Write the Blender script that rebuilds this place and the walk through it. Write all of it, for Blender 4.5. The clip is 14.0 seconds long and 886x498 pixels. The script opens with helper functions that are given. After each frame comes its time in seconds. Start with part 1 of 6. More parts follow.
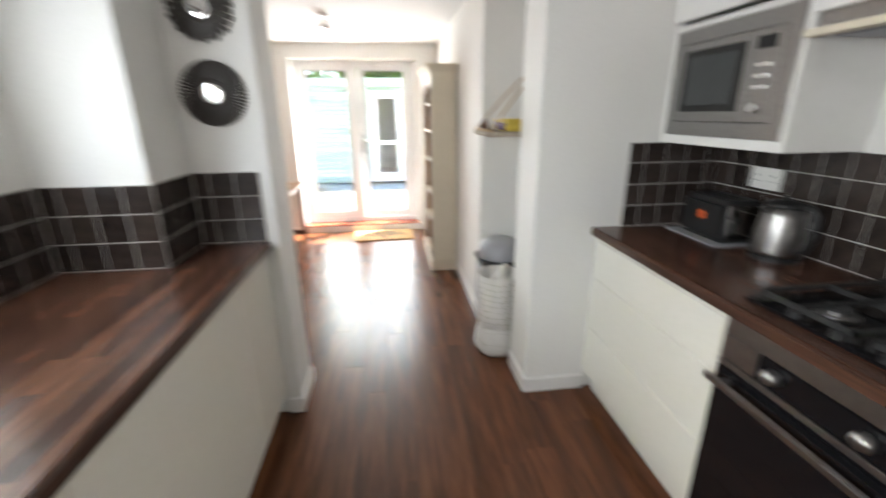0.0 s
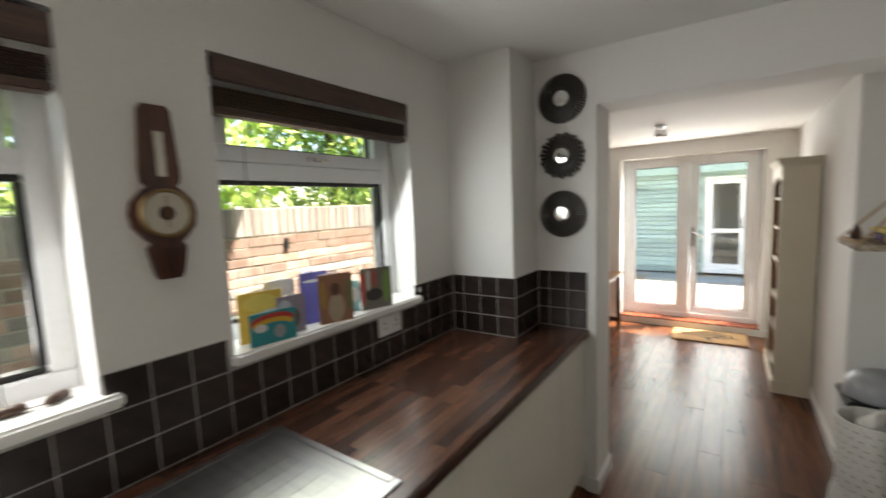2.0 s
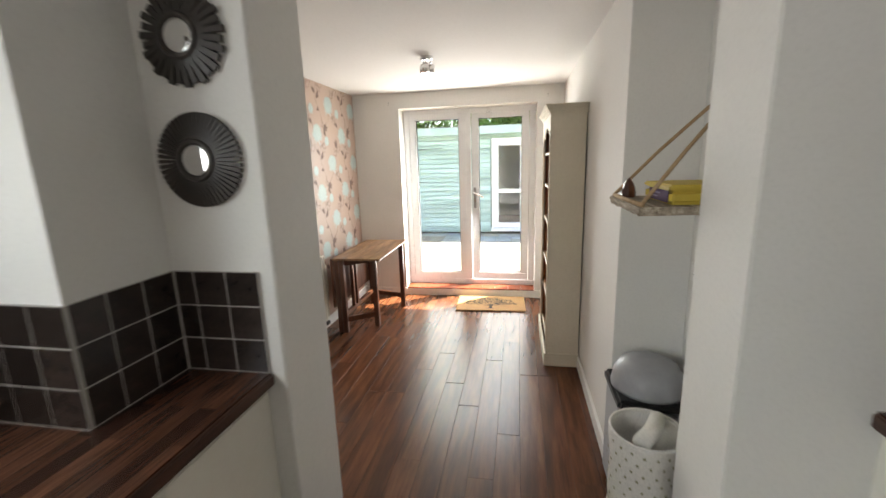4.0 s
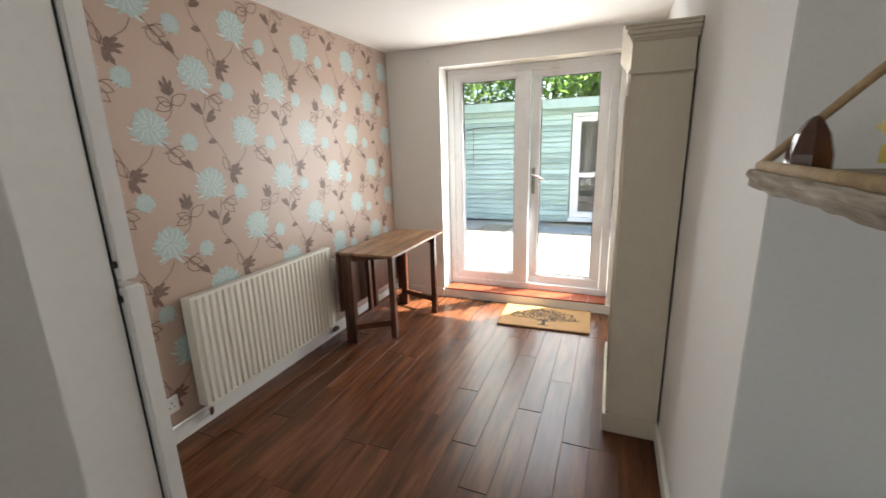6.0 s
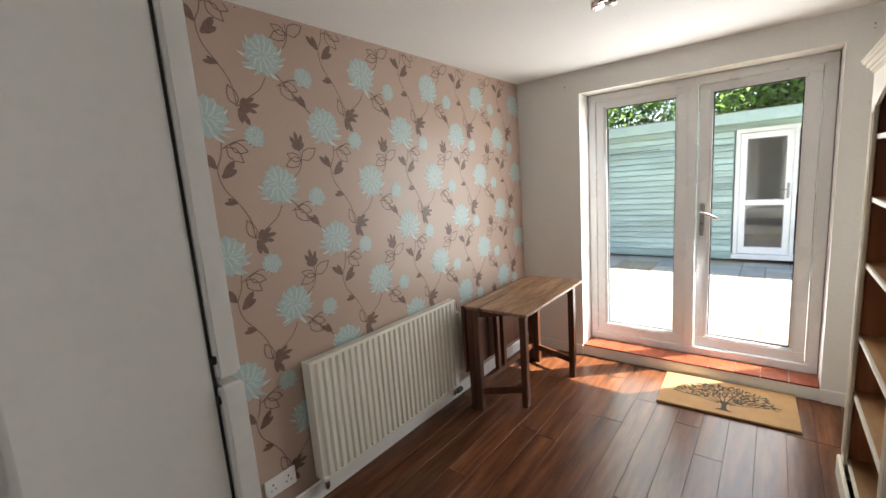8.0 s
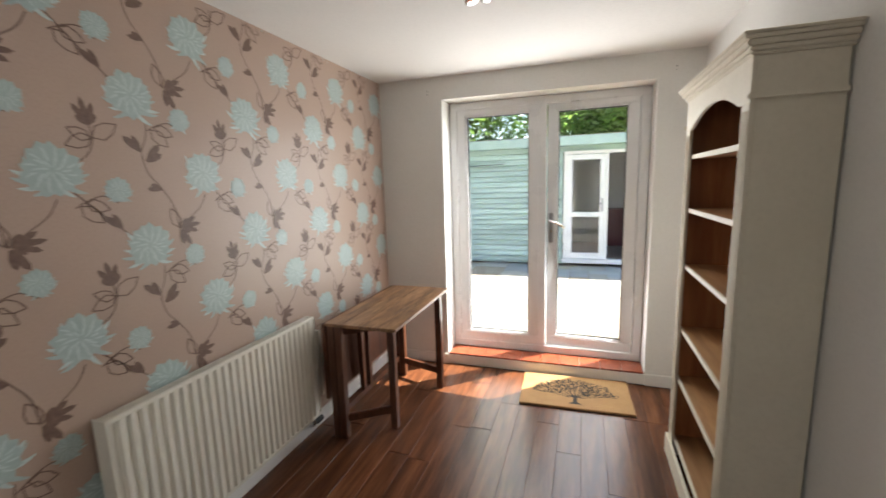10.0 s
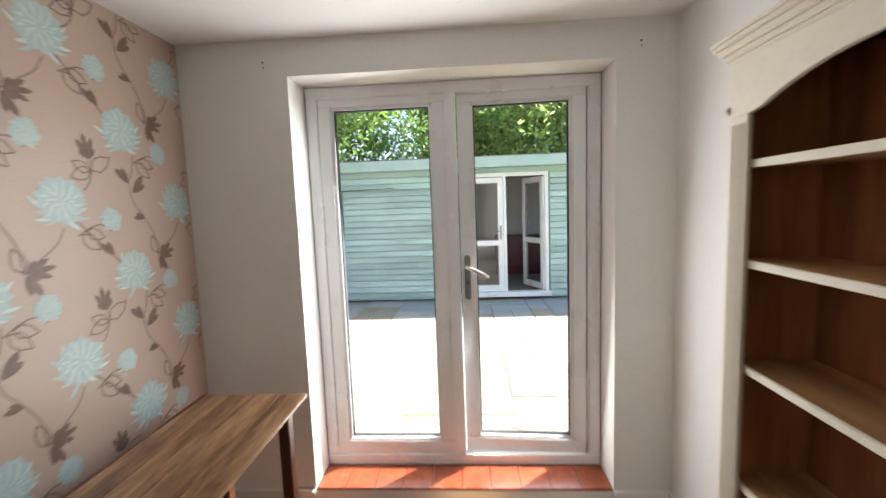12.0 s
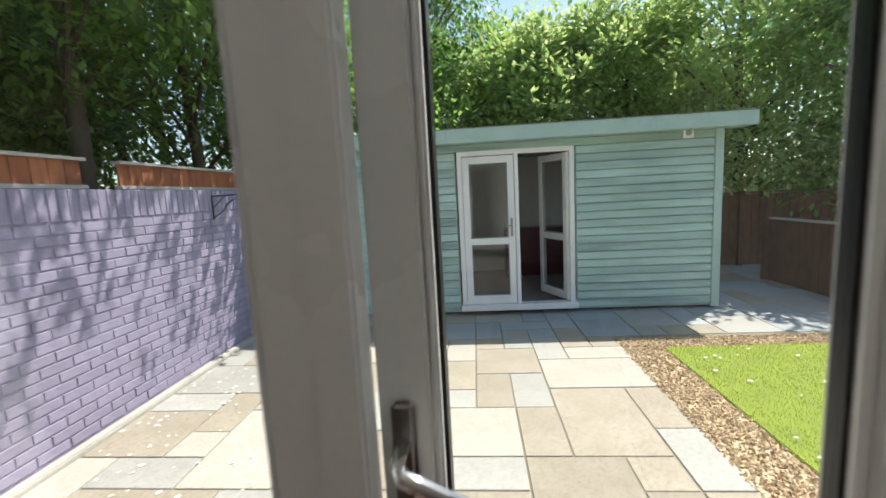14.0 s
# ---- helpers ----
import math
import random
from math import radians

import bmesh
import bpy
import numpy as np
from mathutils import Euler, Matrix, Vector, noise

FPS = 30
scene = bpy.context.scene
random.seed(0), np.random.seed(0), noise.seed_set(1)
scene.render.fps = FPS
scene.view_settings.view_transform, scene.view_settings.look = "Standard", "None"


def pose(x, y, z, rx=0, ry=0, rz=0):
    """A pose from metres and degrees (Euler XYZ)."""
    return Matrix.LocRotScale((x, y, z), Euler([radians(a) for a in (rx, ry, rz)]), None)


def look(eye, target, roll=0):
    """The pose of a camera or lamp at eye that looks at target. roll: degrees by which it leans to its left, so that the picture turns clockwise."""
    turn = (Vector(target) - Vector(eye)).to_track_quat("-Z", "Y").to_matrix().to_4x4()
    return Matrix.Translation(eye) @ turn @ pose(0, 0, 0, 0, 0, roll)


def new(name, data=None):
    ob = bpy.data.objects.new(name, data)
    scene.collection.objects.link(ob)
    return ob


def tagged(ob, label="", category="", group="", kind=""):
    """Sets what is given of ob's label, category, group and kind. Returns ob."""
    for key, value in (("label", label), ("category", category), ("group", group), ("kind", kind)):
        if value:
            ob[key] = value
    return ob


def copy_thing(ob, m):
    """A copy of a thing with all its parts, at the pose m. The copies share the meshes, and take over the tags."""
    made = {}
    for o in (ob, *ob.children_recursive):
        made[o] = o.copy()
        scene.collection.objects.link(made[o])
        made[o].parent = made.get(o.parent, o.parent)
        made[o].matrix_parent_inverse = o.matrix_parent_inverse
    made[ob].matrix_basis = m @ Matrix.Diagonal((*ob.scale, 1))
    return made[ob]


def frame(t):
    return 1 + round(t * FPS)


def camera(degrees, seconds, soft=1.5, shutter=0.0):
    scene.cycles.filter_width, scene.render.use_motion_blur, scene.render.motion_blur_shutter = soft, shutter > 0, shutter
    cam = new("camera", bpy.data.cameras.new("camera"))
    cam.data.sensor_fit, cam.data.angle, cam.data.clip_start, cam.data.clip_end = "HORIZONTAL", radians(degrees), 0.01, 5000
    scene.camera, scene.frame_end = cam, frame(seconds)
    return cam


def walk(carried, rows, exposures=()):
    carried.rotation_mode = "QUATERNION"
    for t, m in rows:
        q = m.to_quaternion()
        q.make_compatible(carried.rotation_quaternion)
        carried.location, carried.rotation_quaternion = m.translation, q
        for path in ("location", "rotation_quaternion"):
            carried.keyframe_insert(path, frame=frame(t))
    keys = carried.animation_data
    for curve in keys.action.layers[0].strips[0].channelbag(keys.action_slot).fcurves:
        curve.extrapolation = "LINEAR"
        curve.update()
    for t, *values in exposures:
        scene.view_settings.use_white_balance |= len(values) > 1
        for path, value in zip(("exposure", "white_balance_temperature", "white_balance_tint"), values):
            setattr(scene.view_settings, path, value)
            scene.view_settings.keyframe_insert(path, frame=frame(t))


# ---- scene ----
cam = camera(93.7, 14.0, shutter=0.5)
PATH = [
    (0, (-0.047, -0.07, 1.428), (0.184, 1.819, 0.811), -0.5),
    (0.5, (-0.05, -0.248, 1.498), (-0.714, 1.596, 1.101), -1.7),
    (1, (-0.046, -0.444, 1.583), (-1.257, 1.131, 1.356), -1.6),
    (1.5, (-0.025, -0.474, 1.594), (-1.367, 1.0, 1.434), -1.9),
    (2, (0.01, -0.399, 1.582), (-1.129, 1.232, 1.372), -2.3),
    (2.5, (0.073, -0.203, 1.547), (-0.633, 1.644, 1.248), -2.4),
    (3, (0.064, 0.094, 1.517), (-0.308, 2.029, 1.174), -2.3),
    (3.2, (0.062, 0.203, 1.522), (-0.244, 2.147, 1.165), -2.3),
    (5.3, (0.224, 1.599, 1.392), (-0.339, 3.459, 0.918), -0.6),
    (5.5, (0.234, 1.654, 1.385), (-0.368, 3.5, 0.909), -0.7),
    (6, (0.267, 1.71, 1.383), (-0.465, 3.511, 0.91), -1.6),
    (6.5, (0.247, 1.75, 1.388), (-0.675, 3.473, 0.959), -2.8),
    (7, (0.168, 1.845, 1.445), (-0.989, 3.438, 1.093), -4.0),
    (7.2, (0.12, 1.89, 1.472), (-1.126, 3.423, 1.155), -4.3),
    (9.3, (-0.05, 2.147, 1.447), (-1.154, 3.79, 1.164), -2.1),
    (9.5, (-0.078, 2.164, 1.446), (-1.052, 3.885, 1.152), -2.0),
    (10, (-0.143, 2.181, 1.432), (-0.777, 4.053, 1.123), -1.7),
    (10.5, (-0.183, 2.264, 1.425), (-0.539, 4.209, 1.123), -1.1),
    (11, (-0.208, 2.548, 1.424), (-0.439, 4.517, 1.155), -1.0),
    (11.5, (-0.275, 2.919, 1.41), (-0.446, 4.896, 1.163), -1.5),
    (12, (-0.361, 3.33, 1.446), (-0.484, 5.316, 1.241), -2.1),
    (12.5, (-0.367, 3.787, 1.456), (-0.511, 5.775, 1.289), -2.6),
    (13, (-0.369, 4.235, 1.452), (-0.512, 6.223, 1.282), -2.5),
    (13.5, (-0.314, 4.635, 1.456), (-0.487, 6.617, 1.249), -2.8),
    (14, (-0.27, 4.955, 1.442), (-0.434, 6.931, 1.18), -3.1),
]
walk(cam, [(t, look(eye, target, roll)) for t, eye, target, roll in PATH],
     exposures=[(0.0, 3.4, 6650, 10), (0.5, 2.75, 6800, 10), (1.2, 2.42, 7000, 10), (2.0, 2.36, 7100, 10), (3.0, 2.75, 7200, 10), (3.2, 2.75, 7200, 10), (5.3, 2.5, 6800, 10),
                (7.2, 2.32, 6850, 11), (9.3, 1.95, 6850, 11), (10.5, 2.15, 6850, 11), (11.5, 1.98, 6750, 11), (12.5, 1.55, 6650, 10), (13.0, 1.1, 6550, 9),
                (13.5, 0.8, 6600, 8), (14.0, 0.68, 6600, 6)])
# ---- world and sun ----
SUN_DIR = Vector((0.44, 0.385, 1.0)).normalized()
world = bpy.data.worlds.new("sky")
scene.world = world
world.use_nodes = True
wn = world.node_tree
sky = wn.nodes.new("ShaderNodeTexSky")
sky.sky_type = "NISHITA"
sky.sun_disc = False
sky.sun_elevation = math.asin(SUN_DIR.z)
sky.sun_rotation = math.atan2(SUN_DIR.x, SUN_DIR.y)
wn.links.new(sky.outputs[0], wn.nodes["Background"].inputs[0])
wn.nodes["Background"].inputs[1].default_value = 0.15
sun = new("sun", bpy.data.lights.new("sun", "SUN"))
sun.data.energy, sun.data.angle, sun.data.color = 4.7, radians(0.5), (1.0, 0.95, 0.87)
sun.matrix_world = look((0, 0, 0), tuple(-SUN_DIR))


def opening_light(name, at, toward, width, height, watts, colour):
    """Skylight entering at a window's opening."""
    lamp = new(name, bpy.data.lights.new(name, "AREA"))
    lamp.data.shape, lamp.data.size, lamp.data.size_y = "RECTANGLE", width, height
    lamp.data.energy, lamp.data.color = watts, colour
    lamp.matrix_world = look(at, toward)


opening_light("skylight_garden_door", (-0.42, 5.375, 1.05), (-0.62, 4.3, 0.88), 1.22, 1.7, 8.4, (0.90, 0.95, 1.0))
opening_light("skylight_window_1", (-1.36, -0.77, 1.55), (0, -0.77, 0.85), 1.2, 0.7, 4.0, (0.94, 0.96, 1.0))
opening_light("skylight_window_2", (-1.36, 0.7, 1.55), (0, 0.7, 0.85), 0.78, 0.7, 2.0, (0.86, 0.93, 1.0))


# ---- materials ----
def nodes_of(name):
    m = bpy.data.materials.new(name)
    m.use_nodes = True
    t = m.node_tree
    return m, t, t.nodes["Principled BSDF"]


def node(t, kind, **inputs):
    n = t.nodes.new(kind)
    for key, value in inputs.items():
        n.inputs[key.replace("_", " ")].default_value = value
    return n


def coords(t, stretch=(1, 1, 1)):
    c = t.nodes.new("ShaderNodeTexCoord")
    g = t.nodes.new("ShaderNodeMapping")
    g.inputs["Scale"].default_value = stretch
    t.links.new(c.outputs["Object"], g.inputs["Vector"])
    return g.outputs["Vector"]


def mix(t, fac, a, b, mode="MIX"):
    n = t.nodes.new("ShaderNodeMix")
    n.data_type, n.blend_type = "RGBA", mode
    for socket, value in ((n.inputs[0], fac), (n.inputs[6], a), (n.inputs[7], b)):
        if isinstance(value, bpy.types.NodeSocket):
            t.links.new(value, socket)
        else:
            socket.default_value = (*value, 1) if isinstance(value, tuple) and len(value) == 3 else value
    return n.outputs[2]


def ramp(t, value, lo, hi):
    n = t.nodes.new("ShaderNodeMapRange")
    n.inputs[1].default_value, n.inputs[2].default_value = lo, hi
    t.links.new(value, n.inputs[0])
    return n.outputs[0]


def noise_of(t, v, scale, detail=4.0, rough=0.6):
    n = node(t, "ShaderNodeTexNoise", Scale=scale, Detail=detail, Roughness=rough)
    t.links.new(v, n.inputs["Vector"])
    return n.outputs[0]


def surface(name, a, b, rough=0.5, metal=0.0, big=2.0, fine=40.0, bump=0.1, stretch=(1, 1, 1), each=0.0, gloss_var=0.15, coat=0.0, depth=0.002, speck=0.72):
    """Two-scale surface: colours a to b, fine grain, bump; each: variation from piece to piece."""
    m, t, p = nodes_of(name)
    v = coords(t, stretch)
    n1, n2 = noise_of(t, v, big), noise_of(t, v, fine)
    c = mix(t, ramp(t, n1, 0.3, 0.7), a, b)
    dark = tuple(speck * x for x in a)
    c = mix(t, ramp(t, n2, 0.45, 0.85), c, dark)
    if each:
        info = t.nodes.new("ShaderNodeObjectInfo")
        hsv = t.nodes.new("ShaderNodeHueSaturation")
        mr = t.nodes.new("ShaderNodeMapRange")
        mr.inputs[3].default_value, mr.inputs[4].default_value = 1 - each, 1 + each
        t.links.new(info.outputs["Random"], mr.inputs[0])
        t.links.new(mr.outputs[0], hsv.inputs["Value"])
        t.links.new(c, hsv.inputs["Color"])
        c = hsv.outputs[0]
    t.links.new(c, p.inputs["Base Color"])
    mr = t.nodes.new("ShaderNodeMapRange")
    mr.inputs[3].default_value, mr.inputs[4].default_value = rough * (1 - gloss_var), min(1, rough * (1 + gloss_var))
    t.links.new(n1, mr.inputs[0])
    t.links.new(mr.outputs[0], p.inputs["Roughness"])
    p.inputs["Metallic"].default_value = metal
    p.inputs["Coat Weight"].default_value = coat
    if bump:
        bn = node(t, "ShaderNodeBump", Strength=bump, Distance=depth)
        t.links.new(n2, bn.inputs["Height"])
        t.links.new(bn.outputs[0], p.inputs["Normal"])
    return m


def staves(name, dark, light, rough):
    """Block-glued worktop: long staves of differing brown, grain along y."""
    m, t, p = nodes_of(name)
    c = t.nodes.new("ShaderNodeTexCoord")
    g = t.nodes.new("ShaderNodeMapping")
    g.inputs["Rotation"].default_value = (0, 0, radians(90))
    t.links.new(c.outputs["Object"], g.inputs["Vector"])
    br = node(t, "ShaderNodeTexBrick", Scale=1.0)
    br.inputs["Color1"].default_value = (0, 0, 0, 1)
    br.inputs["Color2"].default_value = (1, 1, 1, 1)
    br.inputs["Mortar"].default_value = (0.2, 0.2, 0.2, 1)
    br.inputs["Mortar Size"].default_value = 0.0004
    br.inputs["Brick Width"].default_value, br.inputs["Row Height"].default_value = 0.36, 0.042
    br.offset = 0.37
    t.links.new(g.outputs[0], br.inputs["Vector"])
    grain = noise_of(t, coords(t, (60, 2.5, 60)), 3.0)
    col = mix(t, br.outputs[0], dark, light)
    col = mix(t, ramp(t, grain, 0.35, 0.8), col, tuple(0.55 * x for x in dark))
    t.links.new(col, p.inputs["Base Color"])
    p.inputs["Roughness"].default_value = rough
    bn = node(t, "ShaderNodeBump", Strength=0.08, Distance=0.001)
    t.links.new(grain, bn.inputs["Height"])
    t.links.new(bn.outputs[0], p.inputs["Normal"])
    return m


def wood(name, dark, light, rough, stretch, each=0.25, bump=0.25, coat=0.0, spec=0.5):
    m, t, p = nodes_of(name)
    info = t.nodes.new("ShaderNodeObjectInfo")
    c = t.nodes.new("ShaderNodeTexCoord")
    add = t.nodes.new("ShaderNodeVectorMath")
    add.operation = "MULTIPLY_ADD"
    add.inputs[0].default_value = (7.3, 3.1, 5.7)
    t.links.new(info.outputs["Random"], add.inputs[1])
    t.links.new(c.outputs["Object"], add.inputs[2])
    g = t.nodes.new("ShaderNodeMapping")
    g.inputs["Scale"].default_value = stretch
    t.links.new(add.outputs[0], g.inputs["Vector"])
    grain = noise_of(t, g.outputs[0], 3.0, 6.0, 0.65)
    broad = noise_of(t, g.outputs[0], 0.8, 2.0)
    col = mix(t, ramp(t, grain, 0.35, 0.7), dark, light)
    col = mix(t, ramp(t, broad, 0.45, 0.75), col, tuple(0.6 * x for x in dark))
    hsv = t.nodes.new("ShaderNodeHueSaturation")
    mr = t.nodes.new("ShaderNodeMapRange")
    mr.inputs[3].default_value, mr.inputs[4].default_value = 1 - each, 1 + each
    t.links.new(info.outputs["Random"], mr.inputs[0])
    t.links.new(mr.outputs[0], hsv.inputs["Value"])
    t.links.new(col, hsv.inputs["Color"])
    t.links.new(hsv.outputs[0], p.inputs["Base Color"])
    p.inputs["Roughness"].default_value = rough
    p.inputs["Coat Weight"].default_value = coat
    p.inputs["Specular IOR Level"].default_value = spec
    bn = node(t, "ShaderNodeBump", Strength=bump, Distance=0.002)
    t.links.new(grain, bn.inputs["Height"])
    t.links.new(bn.outputs[0], p.inputs["Normal"])
    return m


def glass(name, tint=(1, 1, 1), gloss=1.0, rough=0.0):
    m = bpy.data.materials.new(name)
    m.use_nodes = True
    t = m.node_tree
    t.nodes.remove(t.nodes["Principled BSDF"])
    tr = t.nodes.new("ShaderNodeBsdfTransparent")
    tr.inputs[0].default_value = (*tint, 1)
    gl = t.nodes.new("ShaderNodeBsdfGlossy")
    gl.inputs["Roughness"].default_value = rough
    lw = node(t, "ShaderNodeLayerWeight", Blend=0.5)
    pw = t.nodes.new("ShaderNodeMath")
    pw.operation = "POWER"
    pw.inputs[1].default_value = 5.0
    t.links.new(lw.outputs["Facing"], pw.inputs[0])
    fr = t.nodes.new("ShaderNodeMath")
    fr.operation = "MULTIPLY_ADD"
    fr.inputs[1].default_value, fr.inputs[2].default_value = 0.5, 0.03
    t.links.new(pw.outputs[0], fr.inputs[0])
    mx = t.nodes.new("ShaderNodeMixShader")
    t.links.new(fr.outputs[0], mx.inputs[0])
    t.links.new(tr.outputs[0], mx.inputs[1])
    t.links.new(gl.outputs[0], mx.inputs[2])
    t.links.new(mx.outputs[0], t.nodes["Material Output"].inputs[0])
    return m


def plain(name, c, rough=0.5, metal=0.0, coat=0.0):
    m, t, p = nodes_of(name)
    n = noise_of(t, coords(t), 30.0)
    t.links.new(mix(t, ramp(t, n, 0.3, 0.8), c, tuple(0.88 * x for x in c)), p.inputs["Base Color"])
    p.inputs["Roughness"].default_value, p.inputs["Metallic"].default_value = rough, metal
    p.inputs["Coat Weight"].default_value = coat
    return m


WALL_W = surface("white_wall_paint", (0.74, 0.73, 0.70), (0.79, 0.78, 0.75), 0.75, big=1.2, fine=90, bump=0.054, speck=0.965)
CEIL_W = surface("white_ceiling_paint", (0.80, 0.79, 0.77), (0.83, 0.82, 0.80), 0.85, big=1.0, fine=70, bump=0.068, speck=0.965)
GLOSS_W = surface("white_gloss_paint", (0.80, 0.79, 0.76), (0.83, 0.82, 0.80), 0.3, big=3, fine=30, bump=0.018, speck=0.965)
UPVC = surface("white_upvc", (0.82, 0.83, 0.84), (0.85, 0.86, 0.87), 0.28, big=3, fine=60, bump=0.009, speck=0.965)
CREAM_U = surface("cream_gloss_cabinet", (0.79, 0.77, 0.69), (0.82, 0.80, 0.73), 0.22, big=2, fine=50, bump=0.007, speck=0.965)
PAPER = surface("mauve_pink_wallpaper", (0.45, 0.33, 0.265), (0.49, 0.365, 0.30), 0.36, big=1.4, fine=120, bump=0.1, speck=0.93)
PETAL = surface("pale_aqua_print", (0.37, 0.47, 0.46), (0.44, 0.54, 0.525), 0.4, big=40, fine=160, bump=0.1, speck=0.9)
PETAL2 = surface("light_aqua_print", (0.48, 0.58, 0.57), (0.55, 0.65, 0.635), 0.35, big=40, fine=160, bump=0.1, speck=0.9)
LEAFP = surface("brown_leaf_print", (0.15, 0.09, 0.07), (0.22, 0.14, 0.11), 0.45, big=60, fine=160, bump=0.1)
PLANK = wood("dark_walnut_laminate", (0.08, 0.027, 0.012), (0.19, 0.072, 0.031), 0.27, (9, 0.9, 9), each=0.12, bump=0.17, spec=0.32)
GAP = plain("brown_joint", (0.05, 0.028, 0.018), 0.5)
WORKTOP = staves("walnut_block_worktop", (0.045, 0.02, 0.014), (0.17, 0.075, 0.045), 0.24)
EDGE = wood("worktop_edge", (0.05, 0.022, 0.014), (0.12, 0.055, 0.032), 0.3, (30, 2, 30), each=0.0)
TILE = surface("dark_brown_glazed_tile", (0.022, 0.016, 0.014), (0.045, 0.033, 0.028), 0.22, big=14, fine=60, bump=0.06, each=0.3)
GROUT = plain("grey_grout", (0.45, 0.43, 0.40), 0.9)
STEEL = surface("brushed_steel", (0.34, 0.335, 0.33), (0.43, 0.42, 0.41), 0.31, metal=1.0, big=5, fine=200, bump=0.05, stretch=(1, 12, 12))
CHROME = plain("polished_chrome", (0.8, 0.8, 0.8), 0.08, 1.0)
BLACKG = plain("black_glass", (0.008, 0.008, 0.009), 0.06)
BLACKM = plain("black_enamel", (0.012, 0.012, 0.012), 0.35)
CASTI = surface("cast_iron", (0.015, 0.015, 0.015), (0.03, 0.03, 0.03), 0.55, big=20, fine=150, bump=0.3)
BLIND = wood("dark_wood_slat", (0.05, 0.022, 0.014), (0.11, 0.055, 0.035), 0.4, (20, 1.5, 20), each=0.15)
BAROW = wood("mahogany_case", (0.07, 0.022, 0.012), (0.17, 0.06, 0.03), 0.3, (14, 14, 2), each=0.0, coat=0.3)
BRASS = plain("aged_brass", (0.30, 0.21, 0.10), 0.38, 1.0)
DIAL = plain("silvered_dial", (0.62, 0.58, 0.48), 0.35, 0.3)
SUNB = surface("dark_bronze_rays", (0.02, 0.016, 0.013), (0.045, 0.035, 0.028), 0.45, big=20, fine=80, bump=0.2)
MIRROR = plain("mirror_silver", (0.9, 0.9, 0.9), 0.02, 1.0)
TABLEW = wood("worn_brown_tabletop", (0.11, 0.045, 0.018), (0.44, 0.25, 0.125), 0.34, (9, 1.5, 9), each=0.22)
LEGW = wood("dark_stained_leg", (0.07, 0.024, 0.012), (0.16, 0.06, 0.028), 0.38, (18, 18, 2), each=0.1)
CREAMP = surface("cream_chalk_paint", (0.66, 0.60, 0.48), (0.72, 0.66, 0.54), 0.6, big=3, fine=60, bump=0.054, speck=0.965)
PINE = wood("waxed_pine", (0.36, 0.18, 0.075), (0.58, 0.34, 0.16), 0.42, (8, 1.0, 8), each=0.1)
PINEB = wood("red_pine_backing", (0.27, 0.10, 0.035), (0.45, 0.20, 0.078), 0.45, (9, 9, 0.8), each=0.1)
COIR = surface("coir_mat", (0.33, 0.18, 0.07), (0.41, 0.235, 0.095), 0.95, big=8, fine=220, bump=0.9)
MATBLK = surface("black_mat_print", (0.025, 0.02, 0.015), (0.05, 0.04, 0.03), 0.95, big=8, fine=220, bump=0.7)
RADW = surface("cream_radiator_enamel", (0.76, 0.73, 0.64), (0.80, 0.77, 0.69), 0.35, big=3, fine=60, bump=0.013, speck=0.965)
REDT = surface("red_quarry_tile", (0.22, 0.05, 0.025), (0.31, 0.085, 0.04), 0.25, big=6, fine=50, bump=0.08, each=0.1)
GLASS = glass("clear_glass")
GREYP = plain("grey_plastic", (0.33, 0.34, 0.36), 0.35)
BLACKP = plain("black_plastic", (0.015, 0.015, 0.015), 0.45)
CLOTHW = surface("white_spotted_cloth", (0.68, 0.66, 0.62), (0.74, 0.72, 0.68), 0.9, big=6, fine=150, bump=0.3)
SPOT = plain("olive_spot", (0.30, 0.29, 0.18), 0.9)
DRIFT = wood("grey_driftwood", (0.20, 0.155, 0.11), (0.58, 0.50, 0.40), 0.9, (26, 1.6, 26), each=0.1, bump=1.0)
ROPE = surface("jute_rope", (0.36, 0.24, 0.13), (0.46, 0.33, 0.19), 0.95, big=30, fine=160, bump=0.8)
YELLOW = plain("yellow_tin", (0.60, 0.45, 0.07), 0.6)
PURPLET = plain("purple_tin", (0.05, 0.008, 0.06), 0.7)
SHEDG = wood("sage_green_board", (0.41, 0.57, 0.54), (0.51, 0.66, 0.63), 0.75, (0.8, 9, 9), each=0.12, bump=0.3)
SHEDT = surface("sage_green_trim", (0.41, 0.57, 0.54), (0.50, 0.65, 0.62), 0.7, big=4, fine=50, bump=0.15, speck=0.88)
FELT = surface("grey_roof_felt", (0.20, 0.20, 0.20), (0.28, 0.28, 0.27), 0.9, big=5, fine=200, bump=0.5)
PURPB = surface("lavender_painted_brick", (0.27, 0.245, 0.355), (0.33, 0.30, 0.41), 0.8, big=7, fine=60, bump=0.5, each=0.08, depth=0.005)
PURPJ = surface("lavender_painted_joint", (0.235, 0.21, 0.31), (0.29, 0.26, 0.365), 0.9, big=7, fine=80, bump=0.5)
BRICKR = surface("weathered_stock_brick", (0.42, 0.25, 0.19), (0.56, 0.43, 0.36), 0.9, big=5, fine=70, bump=0.6, each=0.4, depth=0.005)
BRICKG = surface("grey_weathered_brick", (0.36, 0.32, 0.29), (0.50, 0.45, 0.41), 0.9, big=6, fine=70, bump=0.6, each=0.3, depth=0.005)
